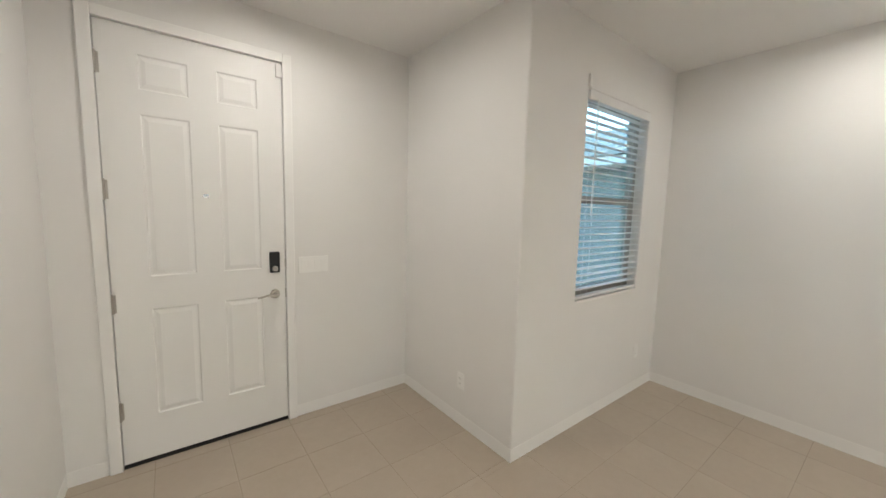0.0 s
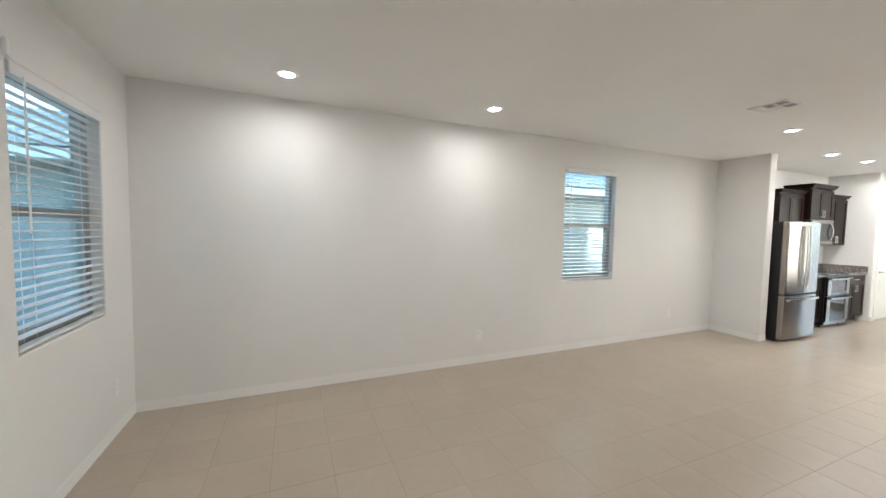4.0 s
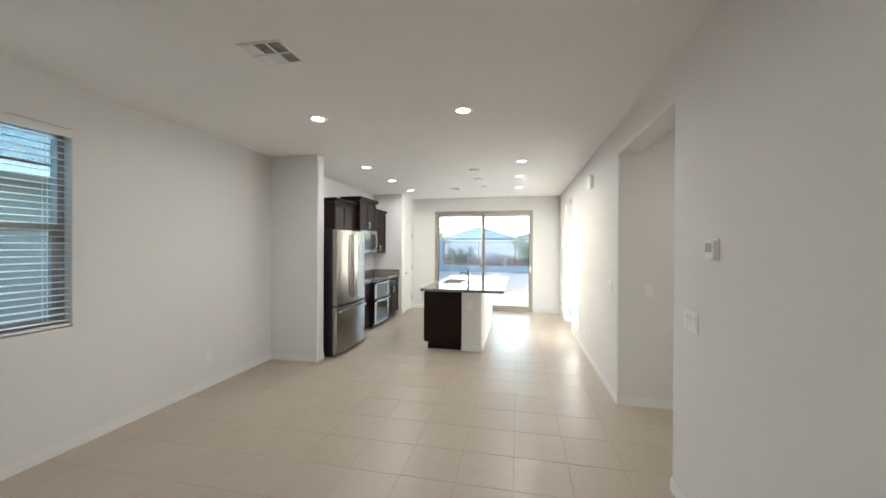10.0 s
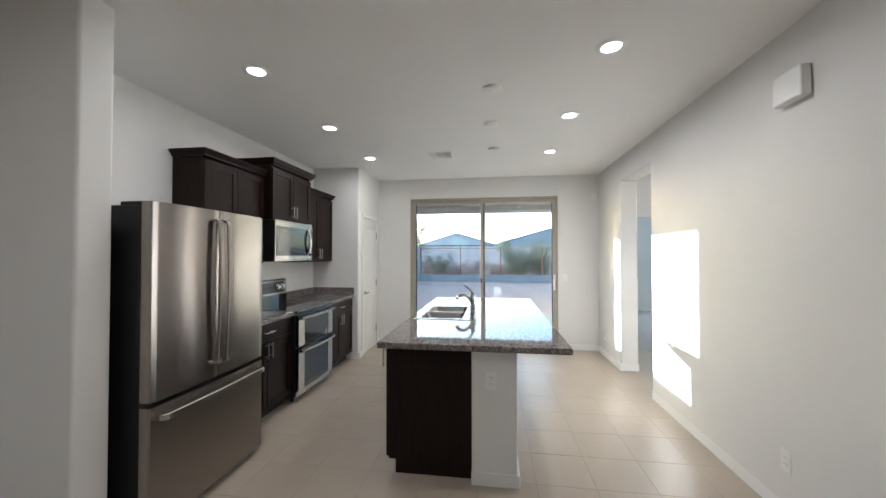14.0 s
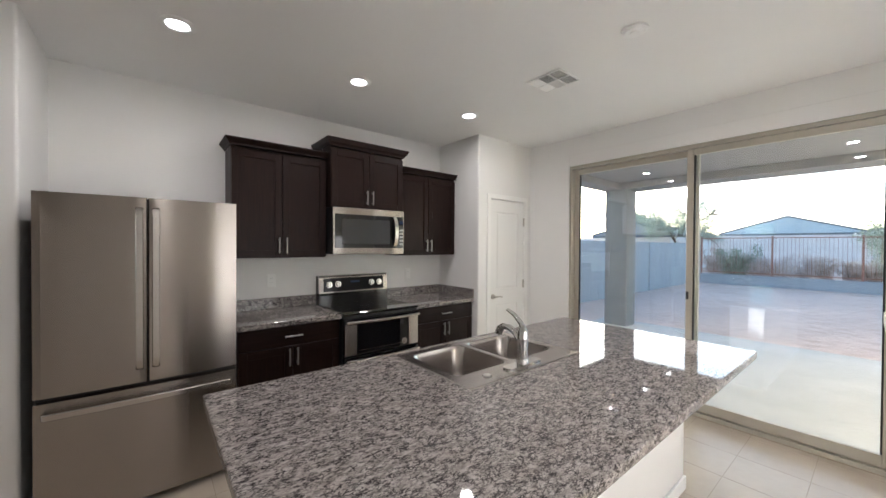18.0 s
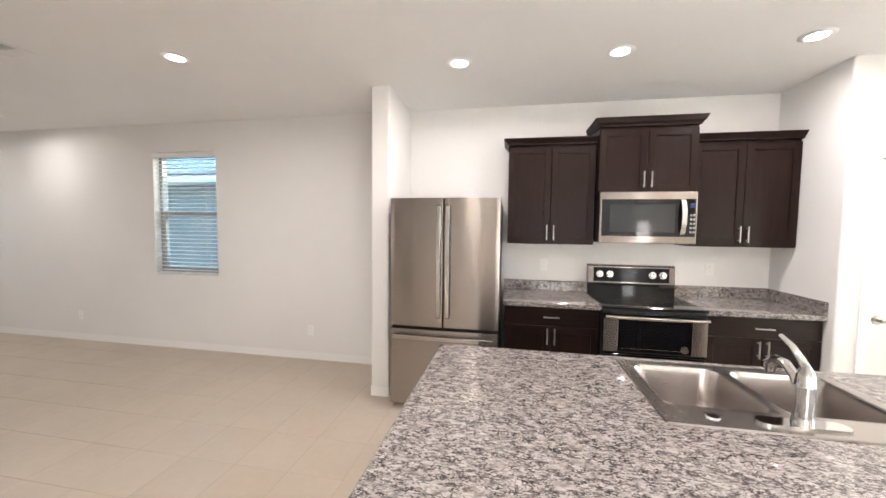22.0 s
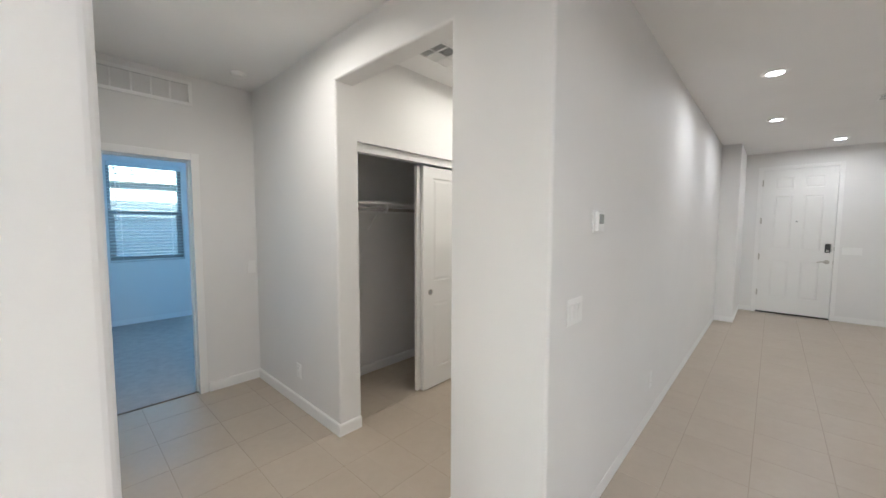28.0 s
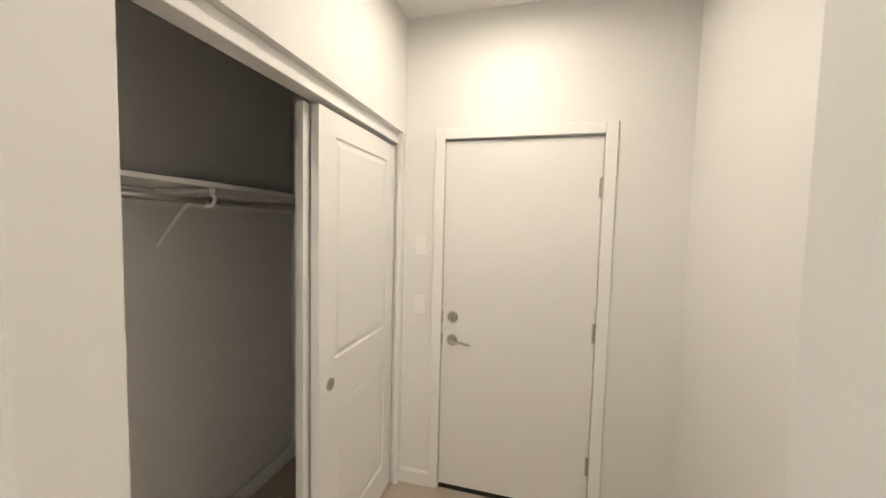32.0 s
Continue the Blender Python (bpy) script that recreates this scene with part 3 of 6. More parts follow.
def casing(name, w, h, cw, m, jamb=0.10, proud=0.016):
    """White trim round an opening of width w and height h, with the jambs in the wall's depth; local x along, y into the wall."""
    t = thing(name, "white painted flat door casing", "door frame", kind="structure")
    t.matrix_world = m
    p = proud
    for nm, lo, hi in (("casing_side", (-cw, -p, 0), (0, -0.001, h + cw)), ("casing_side", (w, -p, 0), (w + cw, -0.001, h + cw)),
                       ("casing_head", (0.0005, -p, h), (w - 0.0005, -0.001, h + cw)),
                       ("jamb", (-0.018, 0, 0), (0, jamb, h + 0.018)), ("jamb", (w, 0, 0), (w + 0.018, jamb, h + 0.018)),
                       ("jamb_head", (0, 0.0005, h), (w, jamb, h + 0.018)),
                       ("door_stop", (0.0, 0.052, 0), (0.011, jamb - 0.004, h)), ("door_stop", (w - 0.011, 0.052, 0), (w, jamb - 0.004, h)),
                       ("door_stop", (0.011, 0.052, h - 0.011), (w - 0.011, jamb - 0.004, h - 0.0005))):
        box(nm, lo, hi, TRIM, t, 0.003)
    return t


# front door: seen from inside, its face looks to +y; local x runs to -x of the world
def door_pose(x, y, rz):
    return pose(x, y, 0, 0, 0, rz)


w, h = FD[1] - FD[0], 2.425
m = door_pose(FD[1], YD, 180)
casing("door_frame_front", w, FD[3], 0.055, m, 0.13)
t = thing("front_door", "white six-panel front door, closed", "door")
t.matrix_world = door_pose(FD[1] - 0.004, YD - 0.006, 180)
c0, c1, c2, c3 = 0.165, 0.385, 0.525, 0.74
leaf("leaf", w - 0.008, h, 0.045, [(a, b, z0, z1) for a, b in ((c0, c1), (c2, c3)) for z0, z1 in ((0.27, 0.90), (1.09, 1.98), (2.11, 2.29))], DOOR, t)
t.location.z = 0.018
lever(t, w - 0.075, 0.91, -1)
hinges(t, 0.0, (0.33, 0.95, 1.57, 2.21))
bm = bmesh.new()
add_box(bm, (w - 0.108, -0.028, 1.06), (w - 0.045, -0.001, 1.20), 0.008)
lock = part("smart_lock", bm, BLACK, t, "black keypad smart lock")
bm = bmesh.new()
add_cyl(bm, (w - 0.077, -0.028, 1.088), (w - 0.077, -0.046, 1.088), 0.019, 20, 0.016)
part("thumb_turn", bm, NICKEL, lock)
bm = bmesh.new()
add_box(bm, (w / 2 - 0.014, -0.004, 1.546), (w / 2 + 0.014, 0.0, 1.564), 0.001)
part("peephole", bm, CHROME, t, "small bright viewer plate")
bm = bmesh.new()
add_box(bm, (w - 0.045, -0.020, 2.33), (w - 0.008, -0.001, 2.41), 0.004)
part("alarm_contact", bm, PLASTIC, t, "white door alarm contact")
for z in (0.91, 1.12):
    box("strike", (w - 0.010, -0.0035, z - 0.03), (w - 0.004, 0.002, z + 0.03), NICKEL, t, 0.001)
th = thing("door_threshold", "black door sweep and threshold", "threshold")
box("sweep", (FD[0] + 0.004, YD - 0.055, 0.0), (FD[1] - 0.004, YD - 0.004, 0.026), RUBBER, th, 0.003)
slab("porch_wall", (1.5, YD - 0.5, -0.2), (4.5, YD - 0.3, 2.9), STUCCO)

# garage door: flush slab, hinges on the far side
w = GD[1] - GD[0]
casing("door_frame_garage", w, GD[3], 0.058, door_pose(GD[1], YG, 180), 0.11)
t = thing("garage_entry_door", "white flush door to the garage, closed", "door")
t.matrix_world = door_pose(GD[1] - 0.003, YG - 0.006, 180)
leaf("leaf", w - 0.006, 2.02, 0.044, [], DOOR, t)
t.location.z = 0.020
lever(t, 0.062, 0.885, 1)
deadbolt(t, 0.062, 1.02)
hinges(t, w - 0.004, (0.27, 1.0, 1.76))
for z in (0.885, 1.02):
    box("strike", (-0.002, -0.004, z - 0.035), (0.005, 0.002, z + 0.035), NICKEL, t, 0.001)
th = thing("door_threshold", "black door sweep and threshold", "threshold")
box("sweep", (GD[0] + 0.004, YG - 0.055, 0.0), (GD[1] - 0.004, YG - 0.004, 0.028), RUBBER, th, 0.003)

# pantry door: two panels, face looks to +x; local x runs along +y of the world
w = PD[1] - PD[0]
casing("door_frame_pantry", w, PD[3], 0.055, pose(XP, PD[0], 0, 0, 0, 90), 0.10)
t = thing("pantry_door", "white two-panel pantry door, closed", "door")
t.matrix_world = pose(XP - 0.006, PD[0] + 0.003, 0.012, 0, 0, 90)
leaf("leaf", w - 0.006, 2.02, 0.035, [(0.11, w - 0.116, 0.16, 0.80), (0.11, w - 0.116, 0.98, 1.88)], DOOR, t)
lever(t, 0.058, 0.90, 1)
hinges(t, w - 0.004, (0.28, 1.02, 1.78))

# bedroom door, standing open into the bedroom
w = BD[1] - BD[0]
casing("door_frame_bedroom", w, BD[3], 0.058, pose(XB, BD[1], 0, 0, 0, -90), 0.12)
t = thing("bedroom_door", "white two-panel bedroom door, standing open", "door")
t.matrix_world = pose(XB + 0.128, BD[1] - 0.044, 0.014, 0, 0, -5)
leaf("leaf", w - 0.008, 2.03, 0.035, [(0.12, w - 0.128, 0.16, 0.80), (0.12, w - 0.128, 0.98, 1.88)], DOOR, t)
lever(t, w - 0.07, 0.90, -1)
for z in (0.33, 1.075, 1.815):
    bm = bmesh.new()
    add_box(bm, (-0.0025, 0.003, z - 0.045), (0.0, 0.032, z + 0.045), 0.0008)
    add_cyl(bm, (-0.004, 0.036, z - 0.048), (-0.004, 0.036, z + 0.048), 0.0075, 12)
    part("hinge", bm, NICKEL, t, "satin nickel butt hinge")

# rear bedroom opening frame
slab("carpet_edge", (XB + 0.046, BD[0] - 0.01, -0.002), (XB + 0.062, BD[1] + 0.01, 0.0085), CARPET_EDGE)
# closet: header track, two sliding leaves
t = thing("closet_header", "white painted closet header trim with track", "trim", kind="structure")
box("fascia", (XC + 0.029, CO[0] + 0.001, 2.026), (XC + 0.042, CO[1] - 0.001, CO[3] - 0.001), TRIM, t, 0.003)
box("track", (XC + 0.0425, CO[0] + 0.001, 2.030), (XC + 0.108, CO[1] - 0.001, CO[3] - 0.0015), TRIM, t, 0.001)
box("side_strip", (XC + 0.004, CO[0] + 0.0005, 0.0), (XC + 0.028, CO[0] + 0.014, 2.025), TRIM, t, 0.003)
for xx, y0, nm in ((XC + 0.045, CO[0] + 0.015, "front"), (XC + 0.086, CO[0] + 0.052, "back")):
    lw = 0.735
    t = thing("closet_sliding_door", "white two-panel sliding closet door, slid open" if nm == "front" else "white sliding closet door tucked behind the other", "door", "closet doors")
    t.matrix_world = pose(xx, y0 + lw, 0.012, 0, 0, -90)
    leaf("leaf", lw, 1.995, 0.033, [(0.12, lw - 0.11, 0.17, 0.78), (0.12, lw - 0.11, 0.98, 1.90)], DOOR, t, False)
    bm = bmesh.new()
    add_cyl(bm, (0.085, 0.0, 0.885), (0.085, -0.004, 0.885), 0.027, 24)
    part("finger_pull", bm, NICKEL, t, "round satin nickel finger pull")
    bm = bmesh.new()
    add_cyl(bm, (0.085, -0.0035, 0.885), (0.085, -0.0045, 0.885), 0.019, 24)
    part("pull_cup", bm, GREY_PLASTIC, t)
slab("floor_guide", (XC + 0.06, 4.80, 0.0), (XC + 0.09, 4.83, 0.018), PLASTIC)
t = thing("closet_shelf", "white closet shelf with hanging rod", "shelf")
box("shelf_board", (6.24, YG + 0.002, 1.69), (6.559, 5.618, 1.709), TRIM, t, 0.002)
box("cleat", (6.54, YG + 0.002, 1.615), (6.558, 5.618, 1.689), TRIM, t, 0.002)
bm = bmesh.new()
add_cyl(bm, (6.28, YG + 0.003, 1.64), (6.28, 5.617, 1.64), 0.016, 16)
part("rod", bm, KNOB, t, "bright metal hanging rod", True)
bm = bmesh.new()
add_tube(bm, [(6.555, 4.95, 1.45), (6.40, 4.95, 1.615), (6.28, 4.95, 1.683)], 0.007, 8)
add_box(bm, (6.26, 4.935, 1.67), (6.555, 4.965, 1.688), 0.002)
add_tube(bm, [(6.27, 4.95, 1.675), (6.245, 4.95, 1.645), (6.26, 4.95, 1.617), (6.295, 4.95, 1.617)], 0.008, 8)
part("bracket", bm, PLASTIC, t, "white shelf and rod bracket")


# ---------------------------------------------------------------- windows with blinds
def window(name, w, h, m, wall_t):
    """A vinyl single-hung window; local x along, y outwards through the wall, z up from the sill."""
    t = thing(name, "taupe framed single-hung window", "window", kind="structure")
    t.matrix_world = m
    y0, y1 = wall_t - 0.075, wall_t - 0.005
    b = 0.045
    for nm, lo, hi in (("frame_side", (0, y0, 0), (b, y1, h)), ("frame_side", (w - b, y0, 0), (w, y1, h)),
                       ("frame_head", (b, y0, h - b), (w - b, y1, h)), ("frame_sill", (b, y0, 0), (w - b, y1, b)),
                       ("meeting_rail", (b, y0 - 0.008, h * 0.5 - 0.026), (w - b, y1 - 0.02, h * 0.5 + 0.026)),
                       ("sash_side", (b, y0 + 0.004, b), (b + 0.03, y1 - 0.03, h * 0.5 - 0.026)), ("sash_side", (w - b - 0.03, y0 + 0.004, b), (w - b, y1 - 0.03, h * 0.5 - 0.026)),
                       ("sash_rail", (b + 0.03, y0 + 0.004, b), (w - b - 0.03, y1 - 0.03, b + 0.035))):
        box(nm, lo, hi, VINYL_GREY, t, 0.003)
    for nm, lo, hi in (("pane", (b, y1 - 0.018, h * 0.5), (w - b, y1 - 0.014, h - b)), ("pane", (b + 0.03, y1 - 0.05, b + 0.03), (w - b - 0.03, y1 - 0.046, h * 0.5 - 0.02))):
        g = box(nm, lo, hi, GREEN_GLASS, t, 0)
        g.visible_shadow = False
    return t


def blind(w, h, m, top_tilt=2, drop=1.0):
    t = thing("window_blind", "white two-inch horizontal slat blind, lowered and open", "blind", "window blinds")
    t.matrix_world = m
    box("valance", (0.002, -0.012, h - 0.062), (w - 0.002, 0.004, h - 0.002), BLIND, t, 0.004)
    box("headrail", (0.006, 0.005, h - 0.050), (w - 0.006, 0.052, h - 0.006), BLIND, t, 0.002)
    bm = bmesh.new()
    n = 5
    rows = []
    for i in range(n + 1):
        a = i / n - 0.5
        rows.append((a * 0.05, 0.004 * (1 - 4 * a * a)))
    prof = [(y, z) for y, z in rows] + [(y, z - 0.0028) for y, z in reversed(rows)]
    add_prism(bm, prof, 0.006, w - 0.006, "x")
    bmesh.ops.recalc_face_normals(bm, faces=bm.faces)
    me = bpy.data.meshes.new("slat")
    bm.to_mesh(me)
    bm.free()
    me.materials.append(BLIND)
    z, i = h - 0.085, 0
    while z > 0.045:
        o = new("slat", me)
        o.parent = t
        o.matrix_local = pose(0, 0.028, z, top_tilt + 2.0 * math.sin(i * 1.7), 0, 0)
        z -= 0.0475
        i += 1
    box("bottom_rail", (0.006, 0.004, 0.008), (w - 0.006, 0.052, 0.026), BLIND, t, 0.004)
    for u in (0.14, w - 0.14):
        for y in (0.0035, 0.0525):
            bm = bmesh.new()
            add_cyl(bm, (u, y, 0.02), (u, y, h - 0.05), 0.0012, 6)
            part("ladder_cord", bm, BLIND, t)
    bm = bmesh.new()
    add_cyl(bm, (0.09, -0.016, h * 0.42), (0.09, -0.016, h - 0.05), 0.004, 8)
    part("tilt_wand", bm, PLASTIC, t, "clear tilt wand", True)
    return t


# front window looks to -y: local x runs to -x
m = pose(W1[1], 0, W1[2], 0, 0, 180)
window("window_1", W1[1] - W1[0], W1[3] - W1[2], m, 0.15)
blind(W1[1] - W1[0] - 0.004, W1[3] - W1[2] - 0.004, pose(W1[1] - 0.002, -0.002, W1[2] + 0.002, 0, 0, 180))
m = pose(0, W2[0], W2[2], 0, 0, 90)
window("window_2", W2[1] - W2[0], W2[3] - W2[2], m, 0.15)
blind(W2[1] - W2[0] - 0.004, W2[3] - W2[2] - 0.004, pose(-0.002, W2[0] + 0.002, W2[2] + 0.002, 0, 0, 90))
m = pose(10.56, W3[1], W3[2], 0, 0, -90)
window("window_3", W3[1] - W3[0], W3[3] - W3[2], m, 0.16)
blind(W3[1] - W3[0] - 0.004, W3[3] - W3[2] - 0.004, pose(10.562, W3[1] - 0.002, W3[2] + 0.002, 0, 0, -90))

# windows 4 and 5 are out of view, added to bring light in
window("added_window_4", UNSEEN_W4[1] - UNSEEN_W4[0], UNSEEN_W4[3] - UNSEEN_W4[2], pose(UNSEEN_W4[1], 3.9, UNSEEN_W4[2], 0, 0, 180), 0.12)
window("added_window_5", 1.0, 1.44, pose(4.68, 16.2, 0.92), 0.2)


def sky_light(name, w, h, m, power, color):
    """An added area lamp for the sky's light, in an unseen window's opening."""
    lt = bpy.data.lights.new(name, "AREA")
    lt.shape, lt.size, lt.size_y = "RECTANGLE", w, h
    lt.energy, lt.color = power, color
    new(name, lt).matrix_world = m


# fill lamp for the bedroom, in the added south window
sky_light("added_sky_light_bedroom", 1.6, 1.3, look((8.85, 3.915, 1.64), (8.85, 6.0, 1.64)), 1.7, (0.30, 0.62, 1.0))
# fill lamp that brightens the rear bedroom, in its added window
sky_light("added_sky_light_rear_bedroom", 0.9, 1.3, look((5.18, 16.185, 1.64), (5.18, 14.0, 1.64)), 8.0, (0.72, 0.90, 1.0))

# ---------------------------------------------------------------- sliding glass door
t = thing("sliding_door", "tan vinyl two-panel sliding glass patio door, closed", "sliding door", kind="structure")
x0, x1, zt = SD[0] + 0.002, SD[1] - 0.002, SD[3] - 0.002
ya, yb = YB + 0.01, YB + 0.13
mid = 2.44
for nm, lo, hi in (("frame_side", (x0, ya, 0.0), (x0 + 0.028, yb, zt)), ("frame_side", (x1 - 0.028, ya, 0.0), (x1, yb, zt)),
                   ("frame_head", (x0 + 0.028, ya, zt - 0.036), (x1 - 0.028, yb, zt)), ("frame_sill", (x0 + 0.028, ya, 0.0), (x1 - 0.028, yb, 0.035)),
                   ("track_rib", (x0 + 0.028, ya + 0.035, 0.035), (x1 - 0.028, ya + 0.045, 0.048)), ("track_rib", (x0 + 0.028, ya + 0.085, 0.035), (x1 - 0.028, ya + 0.095, 0.048))):
    box(nm, lo, hi, VINYL_TAN, t, 0.004)
for nm, a, b, y in (("fixed_panel", x0 + 0.029, mid + 0.035, yb - 0.055), ("sliding_panel", mid - 0.045, x1 - 0.029, ya + 0.012)):
    p = new(nm)
    p.parent = t
    s = 0.052
    for q, lo, hi in (("stile", (a, y, 0.05), (a + s, y + 0.036, zt - 0.038)), ("stile", (b - s, y, 0.05), (b, y + 0.036, zt - 0.038)),
                      ("rail", (a + s, y, zt - 0.094), (b - s, y + 0.036, zt - 0.038)), ("rail", (a + s, y, 0.05), (b - s, y + 0.036, 0.128))):
        box(q, lo, hi, VINYL_TAN, p, 0.005)
    g = box("pane", (a + s - 0.004, y + 0.014, 0.124), (b - s + 0.004, y + 0.020, zt - 0.090), GLASS, p, 0)
    g.visible_shadow = False
    for u0, u1 in ((a + s, a + s + 0.014), (b - s - 0.010, b - s)):
        box("gasket", (u0, y + 0.008, 0.128), (u1, y + 0.028, zt - 0.094), BLACK, p, 0.002, 2, "dark glazing gasket")
    if nm == "sliding_panel":
        bm = bmesh.new()
        hx = b - 0.026
        add_tube(bm, [(hx, y - 0.001, 0.945), (hx - 0.012, y - 0.040, 0.965), (hx - 0.02, y - 0.048, 1.02), (hx - 0.02, y - 0.048, 1.08), (hx - 0.012, y - 0.040, 1.13), (hx, y - 0.001, 1.15)], 0.012, 10)
        add_box(bm, (hx - 0.016, y - 0.007, 0.92), (hx + 0.016, y - 0.0005, 1.17), 0.003)
        part("pull_handle", bm, PLASTIC, p, "white pull handle", True)
        bm = bmesh.new()
        add_box(bm, (a + 0.004, y - 0.006, 1.03), (a + 0.026, y - 0.0005, 1.10), 0.002)
        part("latch", bm, BLACK, p, "dark sash latch")
tc = thing("slider_casing", "white painted trim round the patio door", "trim", kind="structure")
for lo, hi in (((x0 - 0.052, YB - 0.008, 0), (x0 + 0.004, YB - 0.001, zt + 0.128)), ((x1 - 0.004, YB - 0.008, 0), (x1 + 0.052, YB - 0.001, zt + 0.128)),
               ((x0 + 0.0045, YB - 0.008, zt - 0.002), (x1 - 0.0045, YB - 0.001, zt + 0.128))):
    box("casing_board", lo, hi, PAINT, tc, 0.003)

# ---------------------------------------------------------------- kitchen cabinets
def shaker_door(w, h, parent):
    """Face looks to +x; local y along the width, z up; back at x = 0, 19 mm thick, with a recessed flat panel between stiles and rails."""
    s, t = 0.058, 0.019
    bm = bmesh.new()
    add_box(bm, (0.002, s - 0.004, s - 0.004), (t - 0.009, w - s + 0.004, h - s + 0.004), 0)
    d = part("door", bm, ESPRESSO, parent)
    for name, lo, hi in (("stile", (0, 0, 0), (t, s, h)), ("stile", (0, w - s, 0), (t, w, h)),
                         ("rail", (0, s + 0.0002, 0), (t, w - s - 0.0002, s)), ("rail", (0, s + 0.0002, h - s), (t, w - s - 0.0002, h))):
        box(name, lo, hi, ESPRESSO_Y if name == "rail" else ESPRESSO, d, 0.0018, 1)
    return d


def bar_pull(parent, y, z, length, upright=True, x=0.019):
    bm = bmesh.new()
    a = Vector((0, 0, 1)) if upright else Vector((0, 1, 0))
    c = Vector((x, y, z))
    out = Vector((0.030, 0, 0))
    add_cyl(bm, c - a * length / 2 + out, c + a * length / 2 + out, 0.006, 14)
    for k in (-0.36, 0.36):
        add_cyl(bm, c + a * length * k, c + a * length * k + out, 0.0045, 10)
    return part("handle", bm, NICKEL, parent, "satin nickel bar pull", True)


def crown(y0, y1, x1, z, parent, ends=(True, True), rise=0.055, out=0.045):
    """Crown moulding round the top of an upper cabinet."""
    prof = [(0.0, 0.0), (0.010, 0.0), (0.014, 0.012), (0.030, 0.030), (out - 0.004, rise - 0.012), (out, rise - 0.010), (out, rise), (0.0, rise)]
    a, b = (1 if ends[0] else 0), (1 if ends[1] else 0)
    bm = bmesh.new()
    rings = []
    for x, y, ox, oy in ((0.004, y0, 0, -a), (x1, y0, 1, -a), (x1, y1, 1, b), (0.004, y1, 0, b)):
        rings.append([bm.verts.new((x + ox * p, y + oy * p, z + q)) for p, q in prof])
    k = len(prof)
    for r, s in zip(rings, rings[1:]):
        for i in range(k):
            bm.faces.new((r[i], r[(i + 1) % k], s[(i + 1) % k], s[i]))
    bm.faces.new(rings[0])
    bm.faces.new(rings[-1])
    add_box(bm, (0.004, y0 + 0.004, z + rise - 0.012), (x1 - 0.002, y1 - 0.004, z + rise - 0.003), 0)
    return part("crown_moulding", bm, ESPRESSO_Y, parent)


def upper(y0, y1, z0, z1, d, label, handle_drop=True, ends=(True, True), rise=0.055, handle_z=0.10):
    t = thing("upper_cabinet", label, "cabinet", "upper cabinets", (0.002, 0, 0))
    box("body", (0, y0 + 0.001, z0), (d, y1 - 0.001, z1), ESPRESSO, t, 0.0015)
    g = 0.004
    w = (y1 - y0 - 3 * g) / 2
    for i, y in enumerate((y0 + g, y0 + 2 * g + w)):
        dd = shaker_door(w, z1 - z0 - 0.03, t)
        dd.location = (d + 0.001, y, z0 + 0.006)
        bar_pull(dd, w - 0.028 if i == 0 else 0.028, handle_z, 0.135)
    crown(y0, y1, d + 0.02, z1, t, ends, rise)
    return t


upper(8.706, 9.468, 1.388, 2.285, 0.275, "espresso stained two-door upper cabinet beside the refrigerator", ends=(True, False))
upper(9.470, 10.236, 1.845, 2.395, 0.365, "taller-mounted espresso upper cabinet above the microwave", rise=0.07, handle_z=0.10)
upper(10.238, 11.026, 1.392, 2.275, 0.275, "espresso stained two-door upper cabinet beside the pantry wall", ends=(False, False))


def base_cabinet(y0, y1, label):
    t = thing("base_cabinet", label, "cabinet", "base cabinets", (0.002, 0, 0))
    d = 0.585
    box("body", (0, y0 + 0.001, 0.10), (d, y1 - 0.001, 0.872), ESPRESSO, t, 0.0015)
    box("toe_kick", (0, y0 + 0.001, 0.0), (d - 0.07, y1 - 0.001, 0.0995), BLACK, t, 0)
    g = 0.004
    dr = box("drawer_front", (0, 0, 0), (0.019, y1 - y0 - 2 * g, 0.15), ESPRESSO_Y, t, 0.002)
    dr.location = (d + 0.001, y0 + g, 0.715)
    bar_pull(dr, (y1 - y0) / 2 - g, 0.075, 0.13, False)
    w = (y1 - y0 - 3 * g) / 2
    for i, y in enumerate((y0 + g, y0 + 2 * g + w)):
        dd = shaker_door(w, 0.60, t)
        dd.location = (d + 0.001, y, 0.108)
        bar_pull(dd, w - 0.028 if i == 0 else 0.028, 0.52, 0.135)
    return t


base_cabinet(8.700, 9.468, "dark espresso base cabinet with one drawer and two doors")
base_cabinet(10.246, 11.024, "dark espresso base cabinet next to the range")


def worktop(y0, y1, side=False):
    t = thing("worktop", "speckled grey granite worktop with backsplash", "countertop", "kitchen worktops")
    box("top", (0.002, y0, 0.874), (0.635, y1, 0.914), GRANITE, t, 0.005, 3)
    box("backsplash", (0.002, y0, 0.9145), (0.022, y1, 1.015), GRANITE, t, 0.003)
    if side:
        box("side_splash", (0.0225, y1 - 0.021, 0.9145), (0.632, y1 - 0.001, 1.015), GRANITE, t, 0.003)


worktop(8.685, 9.472)
worktop(10.242, 11.028, True)

# ---------------------------------------------------------------- refrigerator
t = thing("refrigerator", "stainless steel french-door refrigerator with bottom freezer", "refrigerator", loc=(0, 7.755, 0))
W = 0.905
box("body", (0.03, 0.004, 0.02), (0.775, W - 0.004, 1.745), DARK_SIDE, t, 0.004)
box("hinge_cover", (0.64, 0.01, 1.7455), (0.80, 0.09, 1.767), DARK_SIDE, t, 0.006)
